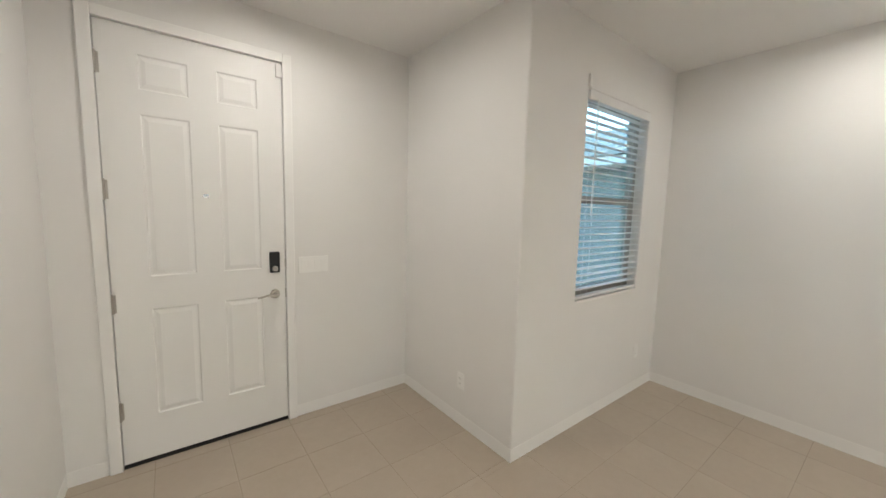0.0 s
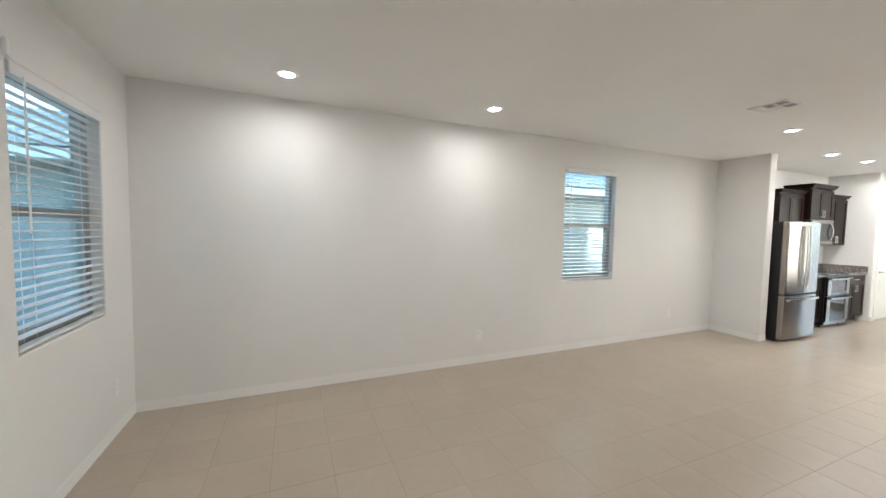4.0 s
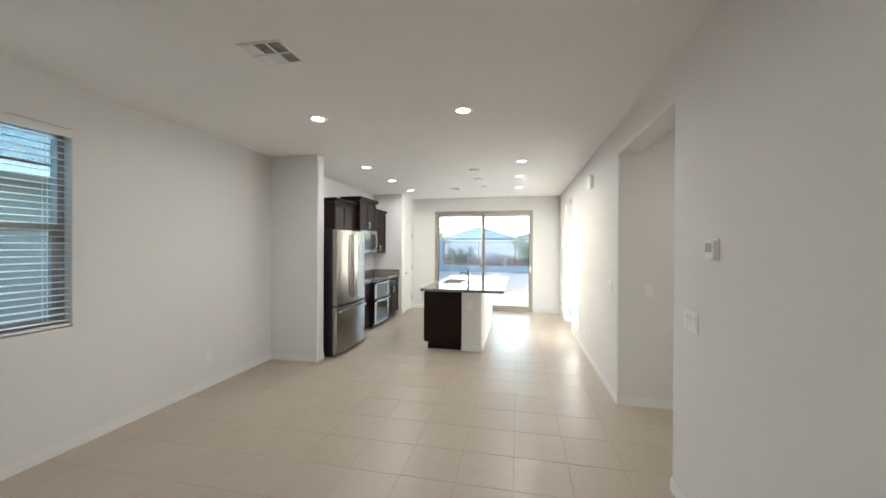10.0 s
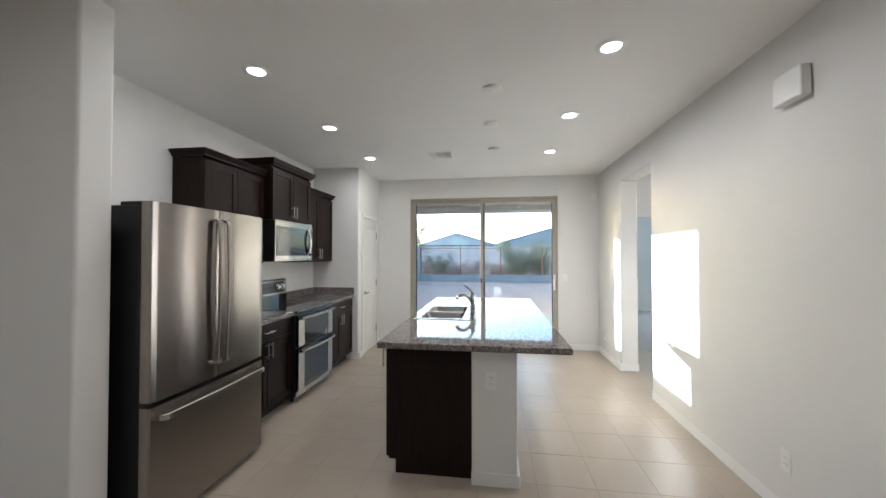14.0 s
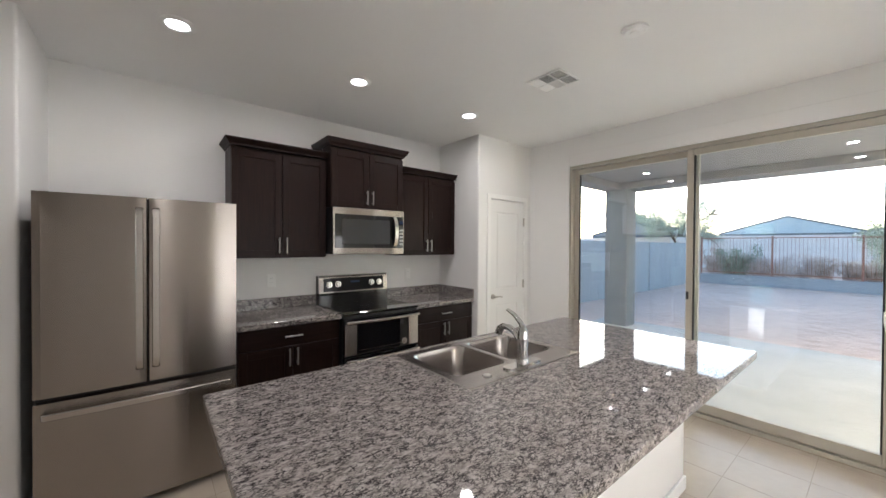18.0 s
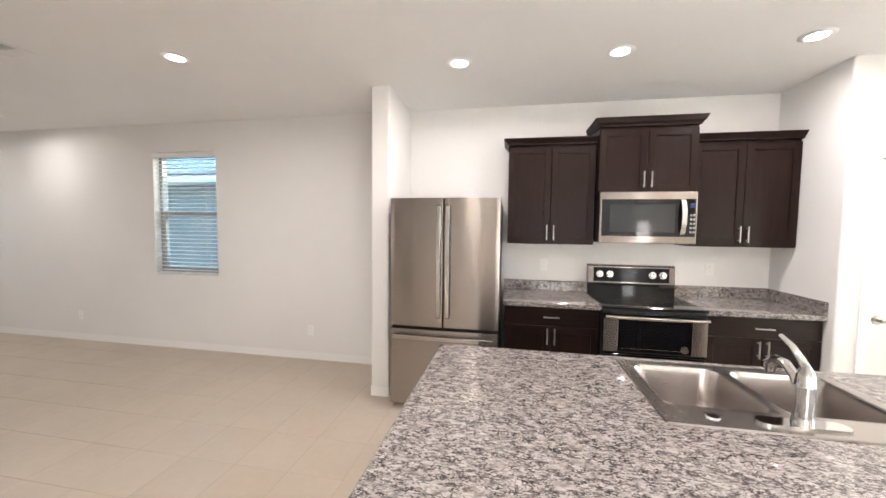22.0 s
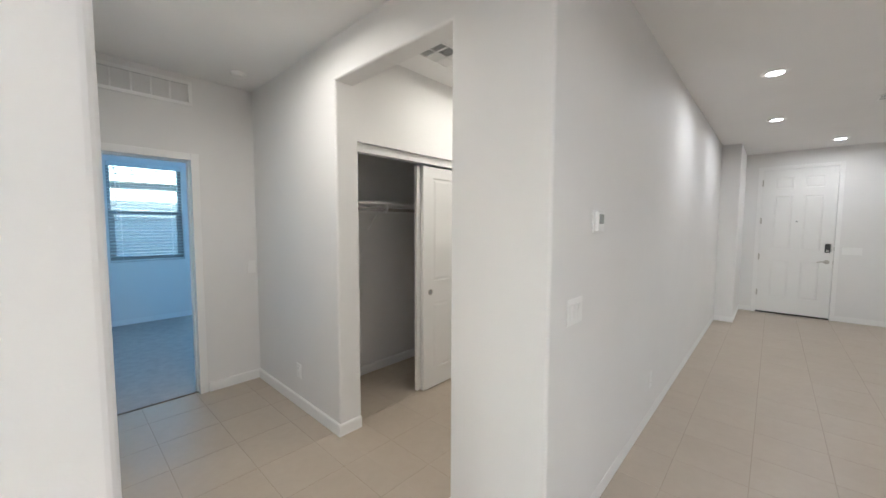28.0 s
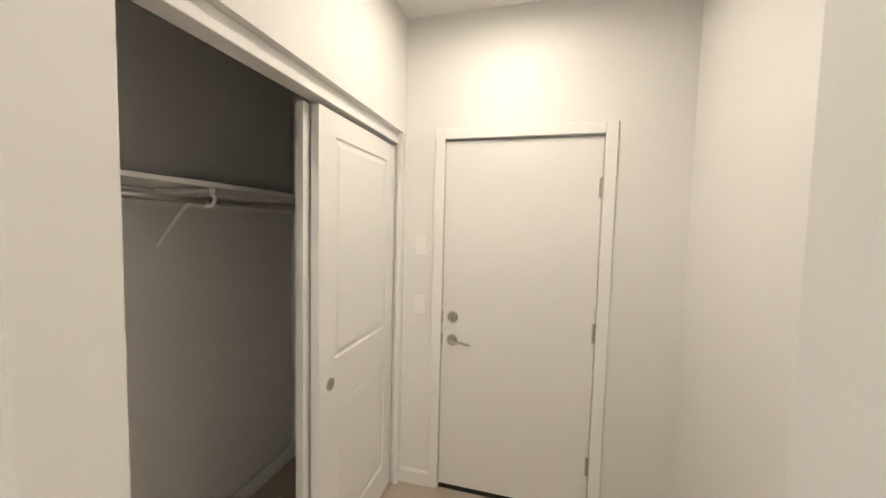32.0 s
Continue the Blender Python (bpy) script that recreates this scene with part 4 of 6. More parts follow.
box("hinge_cover", (0.64, W - 0.09, 1.7455), (0.80, W - 0.01, 1.767), DARK_SIDE, t, 0.006)
box("base_grille", (0.10, 0.02, 0.004), (0.76, W - 0.02, 0.0195), BLACK, t, 0)
for y in (0.06, W - 0.06):
    bm = bmesh.new()
    add_cyl(bm, (0.70, y, 0.0), (0.70, y, 0.02), 0.02, 14)
    part("foot", bm, BLACK, t)


def curved_front(name, y0, y1, z0, z1, parent, xb=0.782, xf=0.845, bow=0.014, r=0.012):
    """A slightly bowed steel door front."""
    n = 14
    pts = []
    for i in range(n + 1):
        a = i / n
        y = y0 + (y1 - y0) * a
        yy = y / W * 2 - 1
        x = xf + bow * (1 - yy * yy)
        pts.append((x, y))
    pts[0] = (pts[0][0] - r, y0)
    pts[-1] = (pts[-1][0] - r, y1)
    pts.insert(1, (pts[1][0] - 0.003, y0 + 0.003))
    pts.insert(-1, (pts[-2][0] - 0.003, y1 - 0.003))
    bm = bmesh.new()
    add_prism(bm, [(xb, y0)] + pts + [(xb, y1)], z0, z1, "z")
    return part(name, bm, STEEL, parent)


def arch_handle(parent, a, b, out, wide=0.035, thick=0.015):
    """A flat, gently bowed bar that turns back to the door at both ends."""
    a, b, out = Vector(a), Vector(b), Vector(out)
    along, away = (b - a).normalized(), out.normalized()
    flat = along.cross(away).normalized()
    d, n = out.length, 20
    mids = [(0.0, 0.0), (0.0, 0.55 * d), (0.006, 0.72 * d)]
    mids += [(0.016 + ((b - a).length - 0.032) * k / n, d * (0.78 + 0.22 * math.sin(math.pi * k / n))) for k in range(n + 1)]
    mids += [((b - a).length - u, h_) for u, h_ in reversed(mids[:3])]
    bm = bmesh.new()
    rings = []
    for i, (u, h_) in enumerate(mids):
        p, q = mids[max(i - 1, 0)], mids[min(i + 1, len(mids) - 1)]
        way = (along * (q[0] - p[0]) + away * (q[1] - p[1])).normalized()
        side = flat.cross(way).normalized()
        c = a + along * u + away * h_
        e = 0.004
        rings.append([bm.verts.new(c + flat * f + side * g) for f, g in (
            (-wide / 2, -thick / 2 + e), (-wide / 2 + e, -thick / 2), (wide / 2 - e, -thick / 2), (wide / 2, -thick / 2 + e),
            (wide / 2, thick / 2 - e), (wide / 2 - e, thick / 2), (-wide / 2 + e, thick / 2), (-wide / 2, thick / 2 - e))])
    for r0, r1 in zip(rings, rings[1:]):
        for k in range(8):
            bm.faces.new((r0[k], r0[(k + 1) % 8], r1[(k + 1) % 8], r1[k]))
    bm.faces.new(rings[0])
    bm.faces.new(rings[-1])
    return part("handle", bm, STEEL_BAR, parent, "flat bowed stainless handle", True)


dl = curved_front("left_door", 0.002, W / 2 - 0.003, 0.711, 1.765, t)
arch_handle(dl, (0.855, W / 2 - 0.036, 0.80), (0.855, W / 2 - 0.036, 1.70), (0.052, 0, 0))
dr = curved_front("right_door", W / 2 + 0.003, W - 0.002, 0.711, 1.765, t)
arch_handle(dr, (0.855, W / 2 + 0.036, 0.80), (0.855, W / 2 + 0.036, 1.70), (0.052, 0, 0))
bm = bmesh.new()
add_cyl(bm, (0.848, W - 0.13, 1.69), (0.853, W - 0.13, 1.69), 0.016, 20)
part("badge", bm, STEEL_H, dr, "round plain badge")
fz = curved_front("freezer_drawer", 0.002, W - 0.002, 0.045, 0.684, t)
arch_handle(fz, (0.855, 0.045, 0.625), (0.855, W - 0.045, 0.625), (0.050, 0, 0))
box("seal", (0.775, 0.006, 0.6845), (0.80, W - 0.006, 0.7105), BLACK, t, 0)
box("seal", (0.7755, W / 2 - 0.0028, 0.7115), (0.82, W / 2 + 0.0028, 1.76), BLACK, t, 0)
box("energy_sticker", (0.55, 0.0025, 1.66), (0.585, 0.0038, 1.69), PLASTIC, t, 0)

# ---------------------------------------------------------------- range with double oven
BURNER = mat("burner_print", (0.03, 0.03, 0.031), 0.15)
t = thing("range", "black and stainless double-oven electric range", "range", loc=(0, 9.477, 0))
W = 0.760
box("body", (0.03, 0.003, 0.05), (0.635, W - 0.003, 0.895), BLACK, t, 0.003)
for y in (0.05, W - 0.05):
    for x in (0.08, 0.58):
        bm = bmesh.new()
        add_cyl(bm, (x, y, 0), (x, y, 0.052), 0.016, 12)
        part("foot", bm, BLACK, t)
box("cooktop", (0.06, 0.0, 0.8955), (0.668, W, 0.918), BLACK_GLASS, t, 0.006, 3, "black glass cooktop")
for x, y, r in ((0.22, 0.20, 0.085), (0.22, 0.56, 0.105), (0.50, 0.20, 0.11), (0.50, 0.56, 0.085)):
    bm = bmesh.new()
    for rr in (r, r * 0.62):
        o = bmesh.ops.create_circle(bm, segments=36, radius=rr)["verts"]
        i = bmesh.ops.create_circle(bm, segments=36, radius=rr - 0.0022)["verts"]
        for k in range(36):
            bm.faces.new((o[k], o[(k + 1) % 36], i[(k + 1) % 36], i[k]))
    q = part("burner_ring", bm, BURNER, t)
    q.location = (x, y, 0.9188)
bm = bmesh.new()
add_prism(bm, [(0.0, 0.896), (0.075, 0.896), (0.075, 1.02), (0.062, 1.175), (0.055, 1.19), (0.0, 1.19)], 0.0, W, "y")
bg_ = part("backguard", bm, BLACK_GLASS, t, "black and steel control backguard")
bm = bmesh.new()
add_prism(bm, [(0.0760, 1.02), (0.0790, 1.022), (0.0665, 1.178), (0.058, 1.194), (0.0, 1.1945), (0.0, 1.1905), (0.055, 1.1905), (0.0625, 1.176)], 0.002, W - 0.002, "y")
part("steel_panel", bm, STEEL_H, bg_)


def slant(z):
    return 0.0795 - (z - 1.022) / 0.156 * 0.0125


bm = bmesh.new()
a0, a1 = 1.036, 1.168
vs = [bm.verts.new((slant(z) + 0.001, y, z)) for y, z in ((0.05, a0), (W - 0.05, a0), (W - 0.05, a1), (0.05, a1))]
ws = [bm.verts.new((slant(z) - 0.004, y, z)) for y, z in ((0.05, a0), (W - 0.05, a0), (W - 0.05, a1), (0.05, a1))]
bm.faces.new(vs)
bm.faces.new(ws)
for i in range(4):
    bm.faces.new((vs[i], vs[(i + 1) % 4], ws[(i + 1) % 4], ws[i]))
part("control_glass", bm, PANEL_BLACK, bg_, "black glass control strip")
for y in (0.105, 0.195, W - 0.195, W - 0.105):
    z = 1.105
    bm = bmesh.new()
    x = slant(z)
    add_cyl(bm, (x, y, z), (x + 0.008, y, z + 0.001), 0.031, 24)
    add_cyl(bm, (x + 0.008, y, z + 0.001), (x + 0.032, y, z + 0.003), 0.024, 24, 0.021)
    add_box(bm, (x + 0.030, y - 0.004, z - 0.02), (x + 0.037, y + 0.004, z + 0.024), 0.002)
    part("knob", bm, KNOB, bg_, "stainless control knob")
bm = bmesh.new()
add_box(bm, (slant(1.125) + 0.0012, 0.33, 1.11), (slant(1.125) + 0.0018, 0.43, 1.135), 0)
part("display", bm, mat("dim_display", (0.02, 0.03, 0.06), 0.1), bg_)


def oven_door(name, z0, z1):
    d = box(name, (0.640, 0.004, z0), (0.672, W - 0.004, z1), BLACK_GLASS, t, 0.004, 2, "oven door with dark window")
    for y0, y1 in ((0.006, 0.115), (W - 0.115, W - 0.006)):
        box("steel_side", (0.6725, y0, z0 + 0.003), (0.677, y1, z1 - 0.045), STEEL, d, 0.002)
    bm = bmesh.new()
    n = 14
    pts = []
    for i in range(n + 1):
        u = i / n
        pts.append((0.705 + 0.028 * math.sin(math.pi * u), 0.012 + (W - 0.024) * u, z1 - 0.025))
    add_tube(bm, pts, 0.0135, 12)
    for y in (0.03, W - 0.03):
        add_cyl(bm, (0.672, y, z1 - 0.025), (0.711, y, z1 - 0.025), 0.011, 12)
    part("handle", bm, STEEL_H, d, "bowed stainless handle", True)
    box("window_rim", (0.6722, 0.14, z0 + 0.03), (0.6735, W - 0.14, z0 + 0.034), STEEL_H, d, 0)
    return d


od = oven_door("upper_oven_door", 0.555, 0.868)
bm = bmesh.new()
add_cyl(bm, (0.6725, 0.60, 0.60), (0.6740, 0.60, 0.60), 0.03, 24)
part("badge", bm, STEEL_H, od, "round plain sticker")
oven_door("lower_oven_door", 0.115, 0.540)
box("kick_panel", (0.60, 0.006, 0.055), (0.655, W - 0.006, 0.110), STEEL, t, 0.003)

# ---------------------------------------------------------------- over-range microwave
t = thing("microwave", "stainless over-the-range microwave with black window", "microwave", loc=(0.012, 9.481, 1.413))
W = 0.756
box("body", (0.003, 0.002, 0.004), (0.375, W - 0.002, 0.430), DARK_SIDE, t, 0.003)
box("door_frame", (0.3755, 0.0, 0.0), (0.398, W, 0.434), STEEL_H, t, 0.006, 3, "brushed steel face")
box("window", (0.3985, 0.020, 0.060), (0.401, 0.69, 0.372), BLACK_GLASS, t, 0.002, 2, "black glass window")
box("inner_window", (0.4012, 0.085, 0.095), (0.4018, 0.59, 0.330), mat("smoked_glass", (0.035, 0.036, 0.038), 0.06), t, 0)
box("control_panel", (0.3985, 0.692, 0.060), (0.401, W - 0.014, 0.372), BLACK_GLASS, t, 0.002)
for i in range(5):
    for j in range(2):
        box("button", (0.4011, 0.702 + j * 0.022, 0.09 + i * 0.035), (0.4018, 0.718 + j * 0.022, 0.108 + i * 0.035), GREY_PLASTIC, t, 0)
box("display", (0.4011, 0.70, 0.300), (0.4018, 0.74, 0.335), mat("blue_display", (0.03, 0.05, 0.12), 0.1), t, 0)
bm = bmesh.new()
prof = [(0.401 + 0.042 * math.sin(math.pi * i / 14) ** 0.6, 0.075 + 0.292 * i / 14) for i in range(15)]
add_prism(bm, prof + [(x - 0.011, z) for x, z in prof[::-1]], 0.0, 0.036, "y")
bmesh.ops.translate(bm, verts=bm.verts, vec=(0, 0.628, 0))
part("handle", bm, KNOB, t, "curved flat stainless handle", True)
box("bottom_vent", (0.05, 0.06, 0.0), (0.33, W - 0.06, 0.0038), BLACK, t, 0)

# ---------------------------------------------------------------- island
IX0, IX1, IY0, IY1 = 1.850, 3.078, 8.380, 10.885
t = thing("island_cabinet", "dark espresso kitchen island cabinet with end panel", "island cabinet")
for nm, lo, hi in (("body", (1.895, 8.505, 0.10), (2.458, 10.80, 0.72)), ("side_section", (1.895, 8.505, 0.7202), (2.458, 9.25, 0.872)), ("side_section", (1.895, 10.04, 0.7202), (2.458, 10.80, 0.872)),
                   ("front_rail", (1.895, 9.2502, 0.7202), (1.925, 10.0398, 0.872)), ("back_rail", (2.36, 9.2502, 0.7202), (2.458, 10.0398, 0.872))):
    box(nm, lo, hi, ESPRESSO, t, 0)
box("toe_kick", (1.940, 8.5200, 0.0), (2.458, 10.80, 0.0995), ESPRESSO, t, 0.001)
g = 0.004
for i, (y0, y1) in enumerate(((8.51, 9.07), (9.07, 9.63), (9.63, 10.19), (10.19, 10.795))):
    dd = shaker_door(y1 - y0 - g, 0.74, t)
    dd.matrix_local = pose(1.894, y1 - g / 2, 0.112, 0, 0, 180)
    bar_pull(dd, 0.03 if i % 2 else y1 - y0 - g - 0.03, 0.66, 0.135)
t = thing("island_half_wall", "white painted half wall behind the island cabinet", "half wall", kind="structure")
bm = bmesh.new()
add_box(bm, (2.46, 8.465, 0.0), (2.752, 10.80, 0.8725), 0.012, 3)
part("half_wall", bm, PAINT, t)
for lo, hi in (((2.458, 8.450, 0.001), (2.767, 8.4645, 0.083)), ((2.7525, 8.4645, 0.001), (2.767, 10.80, 0.083))):
    box("baseboard", lo, hi, TRIM, t, 0.004)


def island_top():
    """Granite slab with an opening for the sink."""
    t = thing("island_worktop", "speckled grey granite island worktop, polished", "countertop")
    sx0, sx1, sy0, sy1 = 1.935, 2.435, 9.265, 10.025
    z0, z1, r = 0.873, 0.914, 0.006
    bm = bmesh.new()
    xs, ys = (IX0, sx0, sx1, IX1), (IY0, sy0, sy1, IY1)
    V = {}
    for k, z in enumerate((z0, z1)):
        for i, x in enumerate(xs):
            for j, y in enumerate(ys):
                V[i, j, k] = bm.verts.new((x, y, z))
    for i in range(3):
        for j in range(3):
            if (i, j) == (1, 1):
                continue
            for k in (0, 1):
                bm.faces.new((V[i, j, k], V[i + 1, j, k], V[i + 1, j + 1, k], V[i, j + 1, k]))
    for i in range(3):
        for j in (0, 3):
            bm.faces.new((V[i, j, 0], V[i + 1, j, 0], V[i + 1, j, 1], V[i, j, 1]))
            bm.faces.new((V[j, i, 0], V[j, i + 1, 0], V[j, i + 1, 1], V[j, i, 1]))
    for a, b in (((1, 1), (2, 1)), ((2, 1), (2, 2)), ((2, 2), (1, 2)), ((1, 2), (1, 1))):
        bm.faces.new((V[a[0], a[1], 0], V[b[0], b[1], 0], V[b[0], b[1], 1], V[a[0], a[1], 1]))
    bmesh.ops.recalc_face_normals(bm, faces=bm.faces)

    def rimmed(e):
        return all(abs(v.co.x - IX0) < 1e-4 or abs(v.co.x - IX1) < 1e-4 or abs(v.co.y - IY0) < 1e-4 or abs(v.co.y - IY1) < 1e-4 for v in e.verts) and e.calc_face_angle(0) > 0.5
    bmesh.ops.bevel(bm, geom=[e for e in bm.edges if rimmed(e)], offset=r, segments=3, affect="EDGES", profile=0.5)
    part("slab", bm, GRANITE, t)


island_top()


def sink():
    t = thing("sink", "stainless steel double-bowl drop-in sink", "sink", loc=(1.905, 9.235, 0.9145))
    w, l = 0.56, 0.82                       # x and y
    bowls = ((0.045, 0.43, 0.045, 0.395), (0.045, 0.43, 0.425, 0.775))
    bm = bmesh.new()
    # deck with two openings, drawn as a grid
    xs, ys = (0.0, bowls[0][0], bowls[0][1], w), (0.0, bowls[0][2], bowls[0][3], bowls[1][2], bowls[1][3], l)
    for i in range(3):
        for j in range(5):
            if i == 1 and j in (1, 3):
                continue
            add = [(xs[i], ys[j]), (xs[i + 1], ys[j]), (xs[i + 1], ys[j + 1]), (xs[i], ys[j + 1])]
            bm.faces.new([bm.verts.new((x, y, 0.005)) for x, y in add])
    for a, b in (((0, 0), (w, 0)), ((w, 0), (w, l)), ((w, l), (0, l)), ((0, l), (0, 0))):
        ox, oy = (0.004 if a[0] == w and b[0] == w else -0.004 if a[0] == 0 and b[0] == 0 else 0), (0.004 if a[1] == l and b[1] == l else -0.004 if a[1] == 0 and b[1] == 0 else 0)
        bm.faces.new([bm.verts.new(q) for q in ((*a, 0.005), (*b, 0.005), (b[0] + ox, b[1] + oy, 0.0), (a[0] + ox, a[1] + oy, 0.0))])
    part("deck", bm, SINK, t, "brushed steel rim")

    def rounded(x0, x1, y0, y1, r, n=6):
        out = []
        for cx, cy, a0 in ((x1 - r, y1 - r, 0), (x0 + r, y1 - r, 90), (x0 + r, y0 + r, 180), (x1 - r, y0 + r, 270)):
            for k in range(n + 1):
                a = radians(a0 + 90 * k / n)
                out.append((cx + r * math.cos(a), cy + r * math.sin(a)))
        return out
    for b in bowls:
        bm = bmesh.new()
        rings = []
        for off, r, z in ((-0.004, 0.012, 0.0055), (0.004, 0.05, 0.002), (0.010, 0.06, -0.02), (0.018, 0.065, -0.13), (0.030, 0.07, -0.165), (0.06, 0.06, -0.178)):
            rings.append([bm.verts.new((x, y, z)) for x, y in rounded(b[0] + off, b[1] - off, b[2] + off, b[3] - off, r)])
        n = len(rings[0])
        for p, q in zip(rings, rings[1:]):
            for k in range(n):
                bm.faces.new((p[k], p[(k + 1) % n], q[(k + 1) % n], q[k]))
        bm.faces.new(rings[-1])
        bw = part("bowl", bm, SINK, t, "deep brushed steel bowl", True)
        bm = bmesh.new()
        cx, cy = (b[0] + b[1]) / 2, (b[2] + b[3]) / 2
        add_cyl(bm, (cx, cy, -0.1785), (cx, cy, -0.174), 0.043, 24, 0.038)
        add_cyl(bm, (cx, cy, -0.1745), (cx, cy, -0.170), 0.02, 16)
        part("drain", bm, CHROME, bw, "chrome basket drain", True)
    bm = bmesh.new()
    add_cyl(bm, (0.50, 0.16, 0.005), (0.50, 0.16, 0.010), 0.022, 20, 0.018)
    part("hole_cover", bm, CHROME, t, "chrome hole cover", True)
    return t


sink()

t = thing("faucet", "chrome single-lever pull-out kitchen faucet", "faucet", loc=(2.405, 9.645, 0.9195))
bm = bmesh.new()
pl = []
for k in range(24):
    a = 2 * math.pi * k / 24
    pl.append((0.028 * math.cos(a), (0.10 if math.sin(a) > 0 else -0.10) + 0.028 * math.sin(a)))
add_prism(bm, pl, 0.0, 0.008, "z")
part("base_plate", bm, CHROME, t, "", True)
bm = bmesh.new()
add_cyl(bm, (0, 0, 0.008), (0, 0, 0.03), 0.029, 28, 0.026)
add_cyl(bm, (0, 0, 0.03), (0, 0, 0.125), 0.026, 28)
add_cyl(bm, (0, 0, 0.125), (0, 0, 0.129), 0.0275, 28)
add_cyl(bm, (0, 0, 0.129), (0, 0, 0.165), 0.0265, 28, 0.023)
add_cyl(bm, (0, 0, 0.165), (0, 0, 0.19), 0.023, 28, 0.012)
part("column", bm, CHROME, t, "", True)
bm = bmesh.new()
add_tube(bm, [(-0.01, 0, 0.10), (-0.045, 0, 0.145), (-0.085, 0, 0.168), (-0.125, 0, 0.166), (-0.152, 0, 0.146)], [0.016, 0.015, 0.015, 0.017, 0.019], 14)
add_cyl(bm, (-0.152, 0, 0.147), (-0.158, 0, 0.122), 0.020, 18, 0.018)
part("spout", bm, CHROME, t, "", True)
bm = bmesh.new()
add_tube(bm, [(0.0, 0, 0.178), (-0.012, -0.004, 0.205), (-0.045, -0.012, 0.24), (-0.085, -0.02, 0.262)], [0.014, 0.012, 0.010, 0.008], 12)
part("lever", bm, CHROME, t, "", True)


# ---------------------------------------------------------------- ceiling and wall fittings
def downlight(x, y, power=DOWN, z=H, group="recessed lights", lamp=True, color=LAMP_COLOR, spread=LAMP_SPREAD):
    t = thing("recessed_light", "white recessed ceiling downlight, lit", "ceiling light", group, (x, y, z))
    bm = bmesh.new()
    prof = [(0.054, -0.004), (0.058, -0.009), (0.064, -0.011), (0.086, -0.006), (0.091, -0.001), (0.054, -0.001)]
    n = 32
    rings = [[bm.verts.new((r * math.cos(2 * math.pi * k / n), r * math.sin(2 * math.pi * k / n), zz)) for r, zz in prof] for k in range(n)]
    for a, b in zip(rings, rings[1:] + rings[:1]):
        for i in range(len(prof)):
            bm.faces.new((a[i], a[(i + 1) % len(prof)], b[(i + 1) % len(prof)], b[i]))
    part("trim_ring", bm, PLASTIC, t, "", True)
    bm = bmesh.new()
    add_cyl(bm, (0, 0, -0.006), (0, 0, -0.002), 0.056, 28)
    part("lens", bm, LAMP, t, "glowing warm white lens")
    if lamp:
        lt = bpy.data.lights.new("downlight", "AREA")
        lt.shape, lt.size = "DISK", 0.108
        lt.energy, lt.color, lt.spread = power, color, radians(spread)
        o = new("downlight", lt)
        o.matrix_world = pose(x, y, z - 0.014)
    return t


for x, y in ((0.60, 1.18), (0.60, 3.01), (1.42, 6.325), (2.79, 6.385), (1.01, 8.34), (1.01, 9.44), (1.03, 10.56),
             (3.31, 8.375), (3.285, 9.44), (3.285, 10.57), (3.635, 3.065), (3.62, 1.316), (2.95, -0.505)):
    downlight(x, y, DOWN * (1.3 if y > 8 else 1.05 if y > 6 else (0.68 if x > 3 else 0.70) if y > 0 else 0.85))
downlight(5.17, 4.71, DOWN * 0.95, color=(1.0, 0.84, 0.64))
downlight(5.66, 6.38, DOWN * 1.2, color=(1.0, 0.84, 0.66))
# unseen lamp, added to brighten the rear hall
downlight(5.05, 10.9, DOWN)


